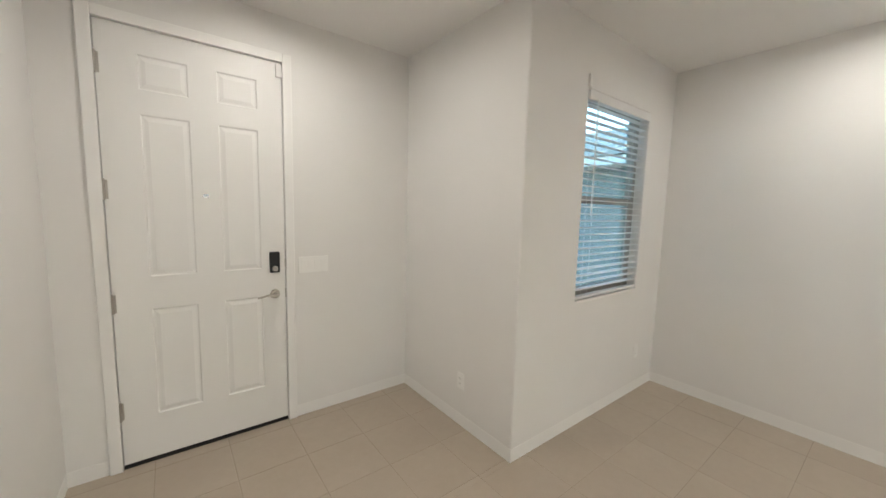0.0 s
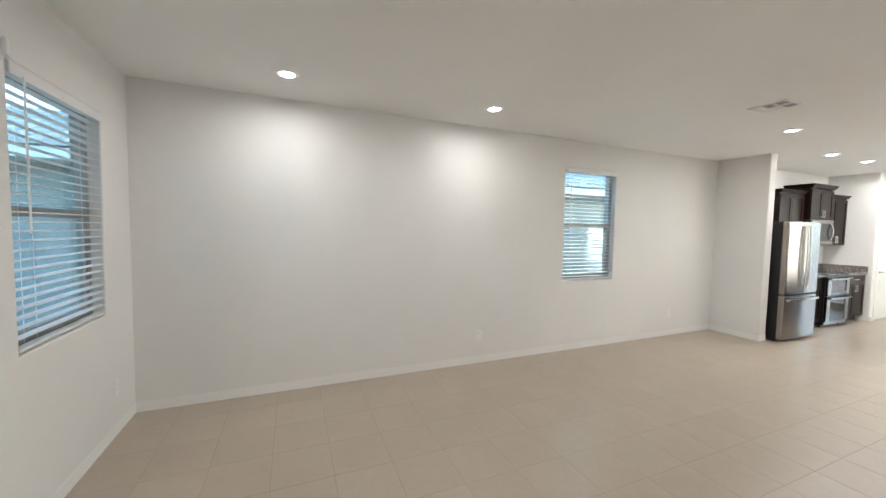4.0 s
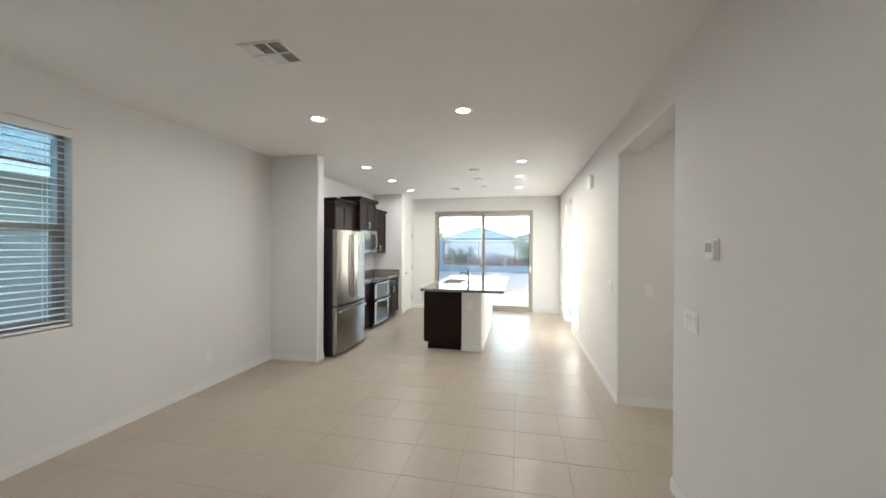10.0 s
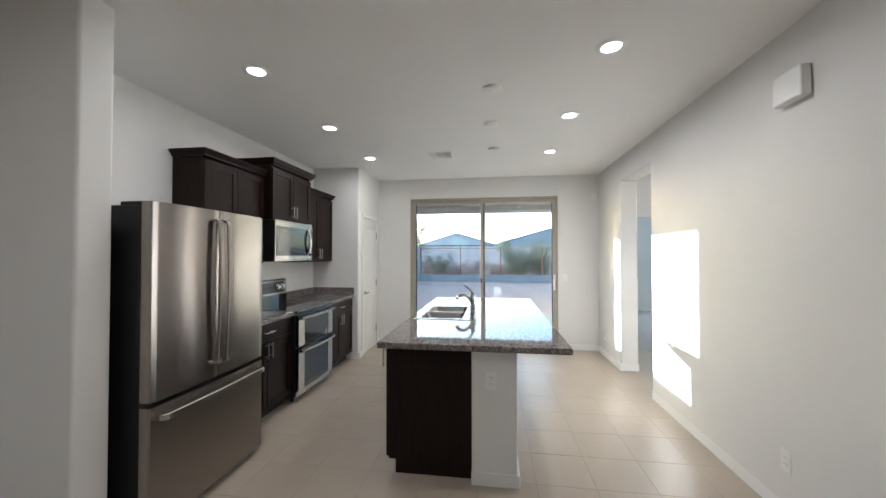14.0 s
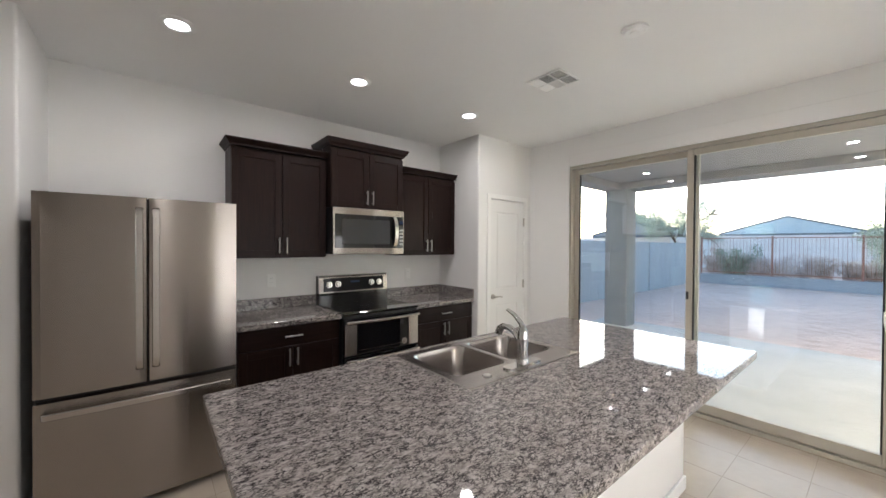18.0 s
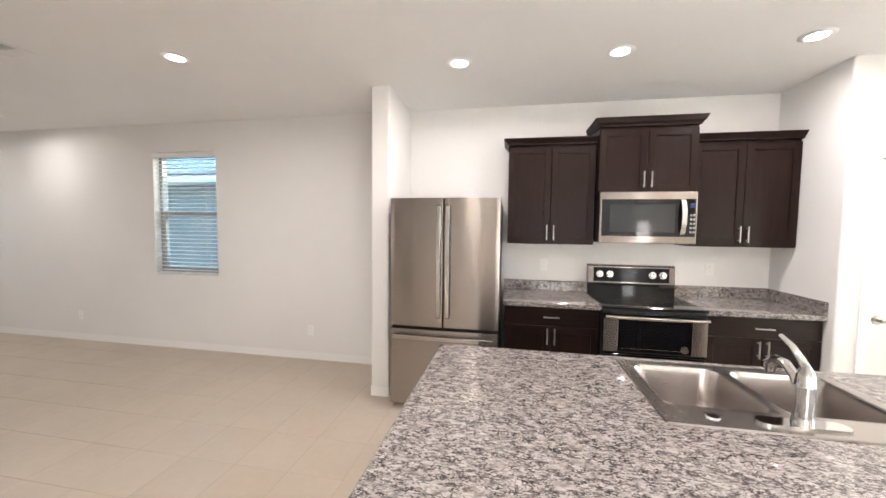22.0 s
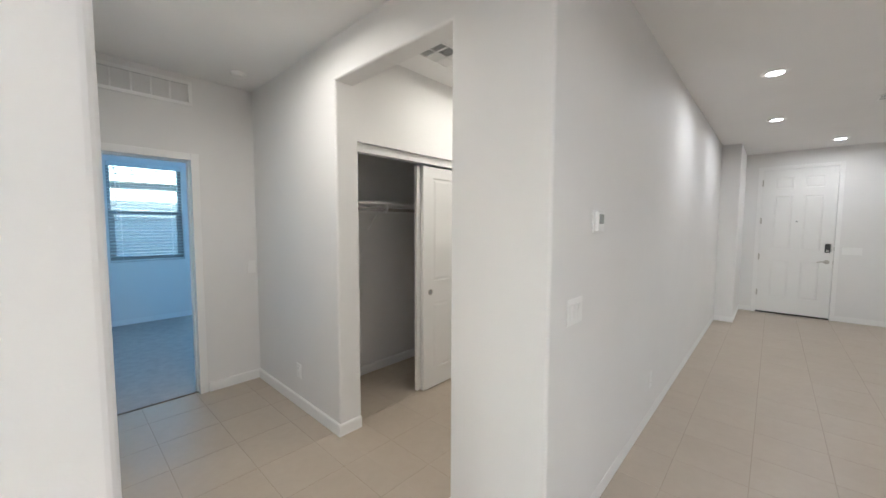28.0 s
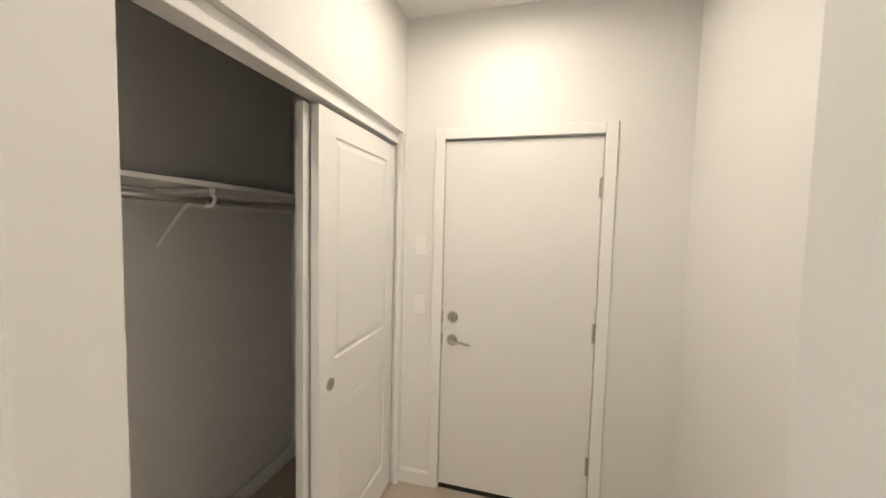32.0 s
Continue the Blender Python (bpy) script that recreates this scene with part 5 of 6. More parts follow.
def register(x, y, rz, w=0.36, d=0.21):
    """Four-way ceiling register: frame, centre plate and four fields of slats."""
    t = thing("ceiling_vent", "white metal four-way ceiling air register", "vent", "ceiling vents")
    t.matrix_world = pose(x, y, H, 0, 0, rz)
    box("backing", (-w / 2 + 0.02, -d / 2 + 0.02, -0.004), (w / 2 - 0.02, d / 2 - 0.02, -0.001), VENT_DARK, t, 0)
    b = 0.016
    for lo, hi in (((-w / 2, -d / 2, -0.010), (w / 2, -d / 2 + b, -0.0012)), ((-w / 2, d / 2 - b, -0.010), (w / 2, d / 2, -0.0012)),
                   ((-w / 2, -d / 2 + b, -0.010), (-w / 2 + b, d / 2 - b, -0.0012)), ((w / 2 - b, -d / 2 + b, -0.010), (w / 2, d / 2 - b, -0.0012))):
        box("frame", lo, hi, PLASTIC, t, 0.003)
    iw, idp = w / 2 - b, d / 2 - b
    for u in (-iw / 3, iw / 3):
        box("divider", (u - 0.004, -idp, -0.0125), (u + 0.004, idp, -0.0042), PLASTIC, t, 0.001)
    box("divider", (-iw, -0.004, -0.0122), (iw, 0.004, -0.0042), PLASTIC, t, 0.001)
    cells = ((-iw, -iw / 3, -idp, 0, "y"), (-iw / 3, iw / 3, -idp, 0, "x"), (iw / 3, iw, -idp, 0, "y"),
             (-iw, -iw / 3, 0, idp, "y"), (-iw / 3, iw / 3, 0, idp, "x"), (iw / 3, iw, 0, idp, "y"))
    for x0, x1, y0, y1, ax in cells:
        lo, hi, c0, c1 = (x0, x1, y0, y1) if ax == "y" else (y0, y1, x0, x1)
        n = max(4, round((hi - lo - 0.008) / 0.0145))
        tilt = 0.0042 if (lo + hi) > 0 else -0.0042
        for k in range(n):
            bm = bmesh.new()
            c = lo + 0.004 + (hi - lo - 0.008) * (k + 0.5) / n
            add_prism(bm, [(c - tilt - 0.0006, -0.0045), (c - tilt + 0.0006, -0.0045), (c + tilt + 0.0006, -0.0115), (c + tilt - 0.0006, -0.0115)], c0 + 0.004, c1 - 0.004, ax)
            part("slat", bm, PLASTIC, t)
    return t


register(1.757, 5.235, 0, 0.29, 0.26)
register(2.73, 1.64, 0)
register(1.95, 10.545, 0, 0.30, 0.27)
register(5.41, 5.11, 90, 0.36, 0.25)


def disc_detector(x, y, z, name="smoke_detector", label="white round smoke detector on the ceiling", r=0.062, h=0.034):
    t = thing(name, label, "smoke detector", loc=(x, y, z))
    bm = bmesh.new()
    add_cyl(bm, (0, 0, -0.012), (0, 0, -0.0005), r * 0.96, 32, r)
    part("base", bm, PLASTIC, t, "", True)
    bm = bmesh.new()
    add_cyl(bm, (0, 0, -h), (0, 0, -0.012), r * 0.72, 32, r * 0.86)
    add_cyl(bm, (0, 0, -h - 0.004), (0, 0, -h), r * 0.3, 20, r * 0.36)
    part("cover", bm, PLASTIC, t)


disc_detector(2.598, 8.825, H, h=0.02, r=0.075, label="white round blank plate on the ceiling", name="ceiling_plate")
disc_detector(2.59, 9.565, H, h=0.02, r=0.075, label="white round blank plate on the ceiling", name="ceiling_plate")
disc_detector(2.615, 10.355, H, h=0.02, r=0.07, label="white round blank plate on the ceiling", name="ceiling_plate")
disc_detector(6.87, 5.99, H)


def plate(m, gangs=1, kind="switch", label="", h=0.117):
    """Wall plate; local x along the wall, y into the wall, z up, centred."""
    w = 0.072 + 0.046 * (gangs - 1)
    nm = {"switch": "light_switch", "outlet": "wall_outlet", "blank": "wall_plate"}[kind]
    t = thing(nm, label or ("white rocker light switch plate" if kind == "switch" else "white duplex wall outlet" if kind == "outlet" else "white blank wall plate"), "switch" if kind == "switch" else "outlet", nm + "s")
    t.matrix_world = m
    box("cover_plate", (-w / 2, -0.006, -h / 2), (w / 2, -0.0008, h / 2), PLASTIC, t, 0.0025)
    for g_ in range(gangs):
        c = (g_ - (gangs - 1) / 2) * 0.046
        if kind == "switch":
            bm = bmesh.new()
            add_prism(bm, [(-0.0062, -0.033), (-0.0075, -0.033), (-0.0105, 0.033), (-0.0062, 0.033)], c - 0.0165, c + 0.0165, "x")
            part("rocker", bm, PLASTIC, t)
        elif kind == "outlet":
            for z in (-0.02, 0.02):
                o = box("receptacle", (c - 0.0165, -0.0085, z - 0.0145), (c + 0.0165, -0.0062, z + 0.0145), PLASTIC, t, 0.001)
                for s in (-0.0065, 0.0065):
                    box("slot", (c + s - 0.001, -0.0089, z - 0.002), (c + s + 0.001, -0.0084, z + 0.006), BLACK, o, 0)
    for z in ((-0.042, 0.042) if kind != "outlet" else (0.0,)):
        bm = bmesh.new()
        add_cyl(bm, (0, -0.0068, z), (0, -0.0058, z), 0.003, 10)
        part("screw", bm, PLASTIC, t)
    return t


def on_x(x, y, z, face):
    """On a wall x = const whose face looks along face (+1 or -1)."""
    return pose(x, y, z, 0, 0, 90 if face > 0 else -90)


def on_y(x, y, z, face):
    return pose(x, y, z, 0, 0, 180 if face > 0 else 0)


plate(on_x(0, 3.23, 0.33, 1), 1, "outlet")
plate(on_x(0, 6.52, 0.34, 1), 1, "outlet")
plate(on_y(0.34, 0, 0.36, 1), 1, "outlet")
plate(on_x(XJ, -0.48, 0.33, 1), 1, "outlet")
plate(on_y(2.68, YD, 1.115, 1), 4, "switch", "white four-gang rocker switch plate beside the front door")
plate(on_x(XR, 8.39, 0.33, -1), 1, "outlet")
plate(on_x(XR, 7.30, 1.125, -1), 2, "switch", "white two-gang rocker switch plate")
plate(on_x(XR, 5.515, 1.12, -1), 3, "switch", "white three-gang rocker switch plate")
plate(on_x(XR, 4.05, 0.33, -1), 1, "outlet")
plate(on_y(4.50, HY1, 1.12, -1), 1, "switch")
plate(on_y(3.72, YB, 1.12, -1), 1, "switch")
plate(on_y(6.40, HY0, 0.30, 1), 1, "outlet")
plate(on_x(XB, 5.807, 1.095, -1), 1, "switch")
plate(on_x(10.56, 6.97, 0.64, -1), 1, "outlet")
plate(on_y(5.672, YG, 1.449, 1), 1, "blank")
plate(on_y(5.672, YG, 1.096, 1), 1, "switch")
plate(on_x(0, 9.07, 1.17, 1), 1, "outlet")
plate(on_x(0, 10.55, 1.17, 1), 1, "outlet")
plate(on_y(2.585, 8.465, 0.67, -1), 1, "outlet", "white duplex outlet on the island half wall")

t = thing("thermostat", "white wall thermostat with grey screen", "thermostat")
t.matrix_world = on_x(XR, 5.278, 1.52, -1)
box("base", (-0.05, -0.008, -0.055), (0.05, -0.0008, 0.055), PLASTIC, t, 0.003)
box("housing", (-0.042, -0.026, -0.048), (0.042, -0.0085, 0.048), PLASTIC, t, 0.005)
box("screen", (-0.03, -0.0272, -0.012), (0.03, -0.0262, 0.034), mat("lcd_grey", (0.42, 0.44, 0.42), 0.25), t, 0)
t = thing("door_chime", "white box door chime high on the wall", "chime")
t.matrix_world = on_x(XR, 8.28, 2.385, -1)
box("housing", (-0.098, -0.055, -0.082), (0.098, -0.0008, 0.082), PLASTIC, t, 0.012, 3)
t = thing("motion_detector", "small white alarm sensor in the corner", "alarm sensor")
t.matrix_world = on_y(4.15, YB, 2.38, -1)
box("housing", (-0.03, -0.045, -0.05), (0.03, -0.0008, 0.05), PLASTIC, t, 0.008, 3)
box("lens", (-0.02, -0.0475, -0.035), (0.02, -0.0452, 0.012), TRIM, t, 0.001)
t = thing("plug_adapter", "white plug-in adapter in an outlet", "adapter")
t.matrix_world = on_x(XR, 11.55, 0.29, -1)
box("cover_plate", (-0.036, -0.006, -0.058), (0.036, -0.0008, 0.058), PLASTIC, t, 0.002)
box("plug", (-0.02, -0.045, -0.03), (0.02, -0.0065, 0.03), PLASTIC, t, 0.005)

# return-air grille over the bedroom door
t = thing("return_grille", "long white return-air grille above the door", "vent")
t.matrix_world = on_x(XB, 6.622, 2.585, -1)
gw, gh = 0.78, 0.20
box("backing", (-gw / 2 + 0.02, -0.004, -gh / 2 + 0.02), (gw / 2 - 0.02, -0.001, gh / 2 - 0.02), GREY_PLASTIC, t, 0)
for lo, hi in (((-gw / 2, -0.014, -gh / 2), (gw / 2, -0.0012, -gh / 2 + 0.028)), ((-gw / 2, -0.014, gh / 2 - 0.028), (gw / 2, -0.0012, gh / 2)),
               ((-gw / 2, -0.014, -gh / 2 + 0.028), (-gw / 2 + 0.028, -0.0012, gh / 2 - 0.028)), ((gw / 2 - 0.028, -0.014, -gh / 2 + 0.028), (gw / 2, -0.0012, gh / 2 - 0.028))):
    box("frame", lo, hi, PLASTIC, t, 0.003)
for k in range(1, 6):
    u = -gw / 2 + 0.028 + (gw - 0.056) * k / 6
    box("mullion", (u - 0.006, -0.013, -gh / 2 + 0.028), (u + 0.006, -0.0042, gh / 2 - 0.028), PLASTIC, t, 0)
for k in range(13):
    z = -gh / 2 + 0.030 + k * 0.0106
    bm = bmesh.new()
    add_prism(bm, [(-0.0045, z), (-0.0045, z + 0.002), (-0.012, z + 0.010), (-0.012, z + 0.008)], -gw / 2 + 0.029, gw / 2 - 0.029, "x")
    part("louvre", bm, PLASTIC, t)

t = thing("window_sensor", "small white alarm sensor above the front window corner", "alarm sensor")
box("sensor_body", (1.303, 0.0008, 2.333), (1.327, 0.016, 2.413), PLASTIC, t, 0.003)

# ---------------------------------------------------------------- patio and garden
slab("ground", (-150, -150, -0.6), (150, 150, -0.22), GRAVEL)
slab("patio_slab", (-0.3, YB + 0.15, -0.3), (4.5, 16.0, -0.055), CONCRETE)
slab("porch_slab", (1.4, YD - 1.6, -0.3), (4.6, YD - 0.15, -0.03), CONCRETE)
slab("sidewalk_front", (-20, -9.2, -0.3), (20, -7.8, -0.2), CONCRETE)
ASPHALT = rough_material("asphalt", (0.045, 0.045, 0.047), (0.07, 0.07, 0.072), 60, 0.9, 0.4, 0.005)
slab("road", (-60, -19, -0.3), (60, -10, -0.215), ASPHALT)
COLUMN_PAINT = rough_material("taupe_stucco", (0.24, 0.235, 0.23), (0.30, 0.295, 0.29), 60, 0.9, 0.4, 0.004)
tp = thing("patio_cover", "stucco covered patio roof with square columns", "patio cover", kind="structure")
box("ceiling_board", (-0.1, YB + 0.15, 2.73), (4.43, 15.8, 2.83), PATIO_PAINT, tp, 0)
box("front_beam", (-0.06, 15.3, 2.605), (4.43, 15.74, 2.7295), PATIO_PAINT, tp, 0.01)
box("side_beam", (-0.06, YB + 0.15, 2.605), (0.30, 15.2995, 2.7295), PATIO_PAINT, tp, 0.01)
box("column", (-0.03, 15.33, -0.055), (0.40, 15.72, 2.6045), COLUMN_PAINT, tp, 0.015)
box("fascia", (-0.2, 15.8, 2.60), (4.5, 15.84, 2.92), STUCCO, tp, 0.004)
wall("wall_bedroom_outside", "x", 4.43, 4.58, 12.1, 16.4, z0=-0.3, z1=3.0, material=STUCCO)
UNSEEN_W5 = (4.68, 5.68, 0.92, 2.36)             # unseen window along x, added to light the rear bedroom
wall("wall_rear_bedroom_far", "y", 16.2, 16.4, 4.58, 8.7, holes=[UNSEEN_W5])
wall("wall_rear_bedroom_side", "x", 8.6, 8.7, 12.1, 16.2)
slab("ceiling_rear_bedroom", (4.43, 12.1, H), (8.7, 16.4, H + 0.1), CEIL)
slab("carpet_rear_room", (4.58, 12.02, -0.2), (8.7, 16.3, 0.006), CARPET)
slab("roof_cover", (-0.4, -2.2, H + 0.12), (10.9, YB + 0.3, H + 0.2), STUCCO)

# side garden wall of grey block, with real courses
tw = thing("garden_wall_side", "grey concrete block garden wall", "garden wall", kind="structure")
bm = bmesh.new()
rnd = random.Random(5)
for c in range(9):
    for k in range(42):
        y0 = 11.0 + k * 0.42 + (0.21 if c % 2 else 0.0)
        z0 = -0.22 + c * 0.205
        add_box(bm, (-2.36 + rnd.uniform(-0.002, 0.002), y0, z0), (-2.22 + rnd.uniform(-0.002, 0.002), y0 + 0.413, z0 + 0.198))
tagged(part("blocks", bm, BLOCK, tw), kind="stuff")
box("mortar", (-2.35, 11.0, -0.22), (-2.23, 28.8, 1.62), CONCRETE, tw, 0)
box("coping", (-2.38, 11.0, 1.6255), (-2.20, 28.8, 1.67), BLOCK, tw, 0.006)
for y in (17.6, 23.2):
    box("pilaster", (-2.42, y, -0.22), (-2.18, y + 0.42, 1.66), BLOCK, tw, 0.01)
box("corner_pilaster", (-3.0, 28.5, -0.22), (-2.05, 29.1, 1.96), BLOCK, tw, 0.012)
tw = thing("garden_wall_rear", "low grey block wall under the iron fence", "garden wall", kind="structure")
box("low_wall", (-2.045, 28.7, -0.22), (16, 28.9, 0.19), BLOCK, tw, 0.01)
box("low_coping", (-2.045, 28.67, 0.1905), (16, 28.93, 0.235), BLOCK, tw, 0.006)
RUST = rough_material("rust_red_iron", (0.30, 0.13, 0.085), (0.38, 0.18, 0.12), 40, 0.6, 0.1, 0.001)
tf = thing("iron_fence", "rust-red iron view fence on a low block wall", "fence")
for x in [-2.0 + 2.53 * k for k in range(8)]:
    box("post", (x - 0.03, 28.77, 0.2355), (x + 0.03, 28.83, 1.98), RUST, tf, 0.003)
for z in (0.34, 1.90):
    box("rail", (-2.0, 28.785, z - 0.018), (15.7, 28.815, z + 0.018), RUST, tf, 0.002)
bm = bmesh.new()
add_box(bm, (-0.005, -0.005, 0.24), (0.005, 0.005, 1.93), 0)
me = bpy.data.meshes.new("picket")
bm.to_mesh(me)
bm.free()
me.materials.append(RUST)
for k in range(140):
    o = new("picket", me)
    o.parent = tf
    o.location = (-1.74 + 0.119 * k, 28.8, 0.0)


# ---------------------------------------------------------------- plants
def leaf_material(name, a, b):
    m = mat(name, a, 0.6, 0, 0.3)
    n, l, bs = nodes_of(m)
    g = n.new("ShaderNodeNewGeometry")
    set_in(m, "Base Color", ramp(m, g.outputs["Random Per Island"], [(0.0, a), (1.0, b)]))
    return m


GREEN = leaf_material("desert_tree_leaf", (0.24, 0.28, 0.20), (0.40, 0.44, 0.34))
OLIVE = leaf_material("creosote_leaf", (0.19, 0.22, 0.14), (0.34, 0.36, 0.26))
BROWN = leaf_material("dry_brush", (0.42, 0.33, 0.28), (0.64, 0.53, 0.47))
BARK = rough_material("bark", (0.10, 0.075, 0.055), (0.17, 0.13, 0.10), 30, 0.9, 0.6, 0.01)


def crown_mesh(rnd, clumps, per, size):
    vs, fs = [], []
    for c, r in clumps:
        for _ in range(per):
            d = Vector((rnd.gauss(0, 1), rnd.gauss(0, 1), rnd.gauss(0, 0.8)))
            p = c + d.normalized() * r * rnd.random() ** 0.5
            a = Vector((rnd.gauss(0, 1), rnd.gauss(0, 1), rnd.gauss(0, 1))).normalized()
            b = a.orthogonal().normalized()
            s = size * rnd.uniform(0.6, 1.3)
            i = len(vs)
            vs += [p - a * s, p + b * s * 0.35, p + a * s, p - b * s * 0.35]
            fs.append((i, i + 1, i + 2, i + 3))
    me = bpy.data.meshes.new("crown")
    me.from_pydata([tuple(v) for v in vs], [], fs)
    return me


def tree(x, y, h, spread, seed, label, leafmat=GREEN, per=170, size=0.06, name="tree", trunk_h=0.35):
    rnd = random.Random(seed)
    t = thing(name, label, "tree" if name == "tree" else "shrub", loc=(x, y, -0.25))
    bm = bmesh.new()
    base = Vector((0, 0, 0))
    fork = Vector((rnd.uniform(-0.1, 0.1) * h, rnd.uniform(-0.1, 0.1) * h, trunk_h * h))
    add_tube(bm, [base, base.lerp(fork, 0.5) + Vector((0.03 * h, 0, 0)), fork], [0.035 * h, 0.028 * h, 0.022 * h], 8)
    part("trunk", bm, BARK, t, "", True)
    clumps = []
    bm = bmesh.new()
    for k in range(9):
        a = 2 * math.pi * k / 9 + rnd.uniform(-0.3, 0.3)
        r = spread * rnd.uniform(0.35, 0.9)
        tip = Vector((math.cos(a) * r, math.sin(a) * r, h * rnd.uniform(0.50, 0.95)))
        mid_ = fork.lerp(tip, 0.5) + Vector((0, 0, 0.06 * h))
        add_tube(bm, [fork, mid_, tip], [0.014 * h, 0.009 * h, 0.004 * h], 6)
        for _ in range(16):
            end = tip + Vector((rnd.gauss(0, 0.26), rnd.gauss(0, 0.26), rnd.gauss(0, 0.17))) * spread
            add_tube(bm, [mid_.lerp(tip, 0.7), end], [0.004 * h, 0.0015 * h], 4)
            clumps.append((end, spread * rnd.uniform(0.10, 0.20)))
        clumps.append((mid_ + Vector((0, 0, 0.1 * h)), spread * 0.2))
    part("limbs", bm, BARK, t, "", True)
    me = crown_mesh(rnd, clumps, per, size)
    me.materials.append(leafmat)
    o = new("crown", me)
    o.parent = t
    return t


def shrub(x, y, h, spread, seed, label, leafmat=OLIVE, per=60, size=0.07):
    rnd = random.Random(seed)
    t = thing("shrub", label, "shrub", "desert shrubs", (x, y, -0.25))
    bm = bmesh.new()
    clumps = []
    for k in range(12):
        a = rnd.uniform(0, 2 * math.pi)
        r = spread * rnd.uniform(0.1, 1.0)
        tip = Vector((math.cos(a) * r, math.sin(a) * r, h * rnd.uniform(0.55, 1.0)))
        add_tube(bm, [(0, 0, 0), tuple(tip * 0.5 + Vector((0, 0, 0.1 * h))), tuple(tip)], [0.02 * h, 0.012 * h, 0.004 * h], 5)
        clumps.append((tip, spread * 0.32))
        clumps.append((tip * 0.7, spread * 0.34))
        clumps.append((tip * 0.4, spread * 0.34))
    part("stems", bm, BARK, t)
    me = crown_mesh(rnd, clumps, per, size)
    me.materials.append(leafmat)
    o = new("foliage", me)
    o.parent = t
    return t


tree(-4.4, 34, 5.0, 2.5, 3, "small open-crowned desert tree beyond the wall", per=190, size=0.034)
tree(-9.5, 40, 4.6, 2.2, 4, "desert tree standing behind the garden wall", per=90)
shrub(4.35, 31.2, 2.75, 1.75, 11, "large green desert bush behind the fence", OLIVE, 420, 0.045)
shrub(-1.2, 31.0, 1.7, 0.9, 12, "green creosote bush behind the fence", OLIVE)
shrub(5.6, 30.4, 2.3, 1.3, 13, "large green desert bush behind the fence", OLIVE, 300, 0.045)
rnd = random.Random(8)
for k in range(16):
    x = -2.5 + k * 0.62 + rnd.uniform(-0.2, 0.2)
    shrub(x, 30.3 + rnd.uniform(0, 3.5), rnd.uniform(1.0, 1.65), rnd.uniform(0.5, 0.85), 30 + k, "dry brown desert brush behind the fence", BROWN, 60, 0.05)


# ---------------------------------------------------------------- neighbouring houses
PINK_WALL = rough_material("pinkish_stucco_wall", (0.72, 0.62, 0.57), (0.80, 0.70, 0.65), 20, 0.9, 0.3, 0.004)
BLUE_ROOF = rough_material("blue_grey_roof", (0.33, 0.39, 0.42), (0.42, 0.48, 0.50), 6, 0.8, 0.2, 0.01)
VERGE = mat("dark_fascia_paint", (0.10, 0.115, 0.13), 0.6)
DARK_GLASS = mat("dark_window_glass", (0.02, 0.025, 0.03), 0.05, 0, 0.6)


def gable_house(x0, x1, y0, y1, eave, peak, label, wallm=STUCCO_WHITE, roofm=BLUE_ROOF, windows=(), front="y0", hip=2.0):
    t = thing("house", label, "house", "neighbouring houses")
    box("wall", (x0 + 0.4, y0 + 0.4, -0.25), (x1 - 0.4, y1 - 0.4, eave), wallm, t, 0)
    bm = bmesh.new()
    xm = (x0 + x1) / 2
    a = [bm.verts.new(p) for p in ((x0, y0, eave), (x1, y0, eave), (x1, y1, eave), (x0, y1, eave))]
    r = [bm.verts.new((xm, y0 + hip, peak)), bm.verts.new((xm, y1 - hip, peak))]
    low = [bm.verts.new((v.co.x, v.co.y, eave - 0.18)) for v in a]
    bm.faces.new((a[0], a[1], r[0]))
    bm.faces.new((a[1], a[2], r[1], r[0]))
    bm.faces.new((a[2], a[3], r[1]))
    bm.faces.new((a[3], a[0], r[0], r[1]))
    for i in range(4):
        bm.faces.new((a[i], a[(i + 1) % 4], low[(i + 1) % 4], low[i]))
    bm.faces.new(low)
    part("roof", bm, roofm, t)
    yf = y0 if front == "y0" else y1
    rp = (xm, y0 + hip, peak) if front == "y0" else (xm, y1 - hip, peak)
    for xx in (x0, x1):
        bm = bmesh.new()
        add_tube(bm, [(xx, yf, eave), rp], 0.09, 6)
        part("verge", bm, VERGE, t, "dark roof edge")
    bm = bmesh.new()
    add_box(bm, (x0 - 0.02, min(yf, yf - 0.04), eave - 0.2), (x1 + 0.02, max(yf, yf - 0.04) + 0.02, eave - 0.02), 0.01)
    part("fascia", bm, VERGE, t)
    for wx, wz, ww, wh in windows:
        wn_ = box("window_frame", (wx - 0.06, y0 + 0.34 if front == "y0" else y1 - 0.42, wz - 0.06), (wx + ww + 0.06, y0 + 0.42 if front == "y0" else y1 - 0.34, wz + wh + 0.06), STUCCO, t, 0.01)
        box("pane", (wx, y0 + 0.32 if front == "y0" else y1 - 0.338, wz), (wx + ww, y0 + 0.338 if front == "y0" else y1 - 0.32, wz + wh), DARK_GLASS, wn_, 0)
    return t


gable_house(-8.0, 2.9, 57, 70, 2.9, 4.6, "pale stucco house with a blue-grey hipped roof", windows=((-3.3, 2.72, 0.9, 0.55), (-0.6, 2.72, 2.0, 0.5)), hip=0.5)
gable_house(2.2, 17.0, 48, 62, 2.5, 4.7, "stucco house with a low grey hipped roof", roofm=PALE_TILE, windows=((4.0, 1.2, 1.2, 1.1), (8.5, 1.2, 1.2, 1.1)), hip=4)
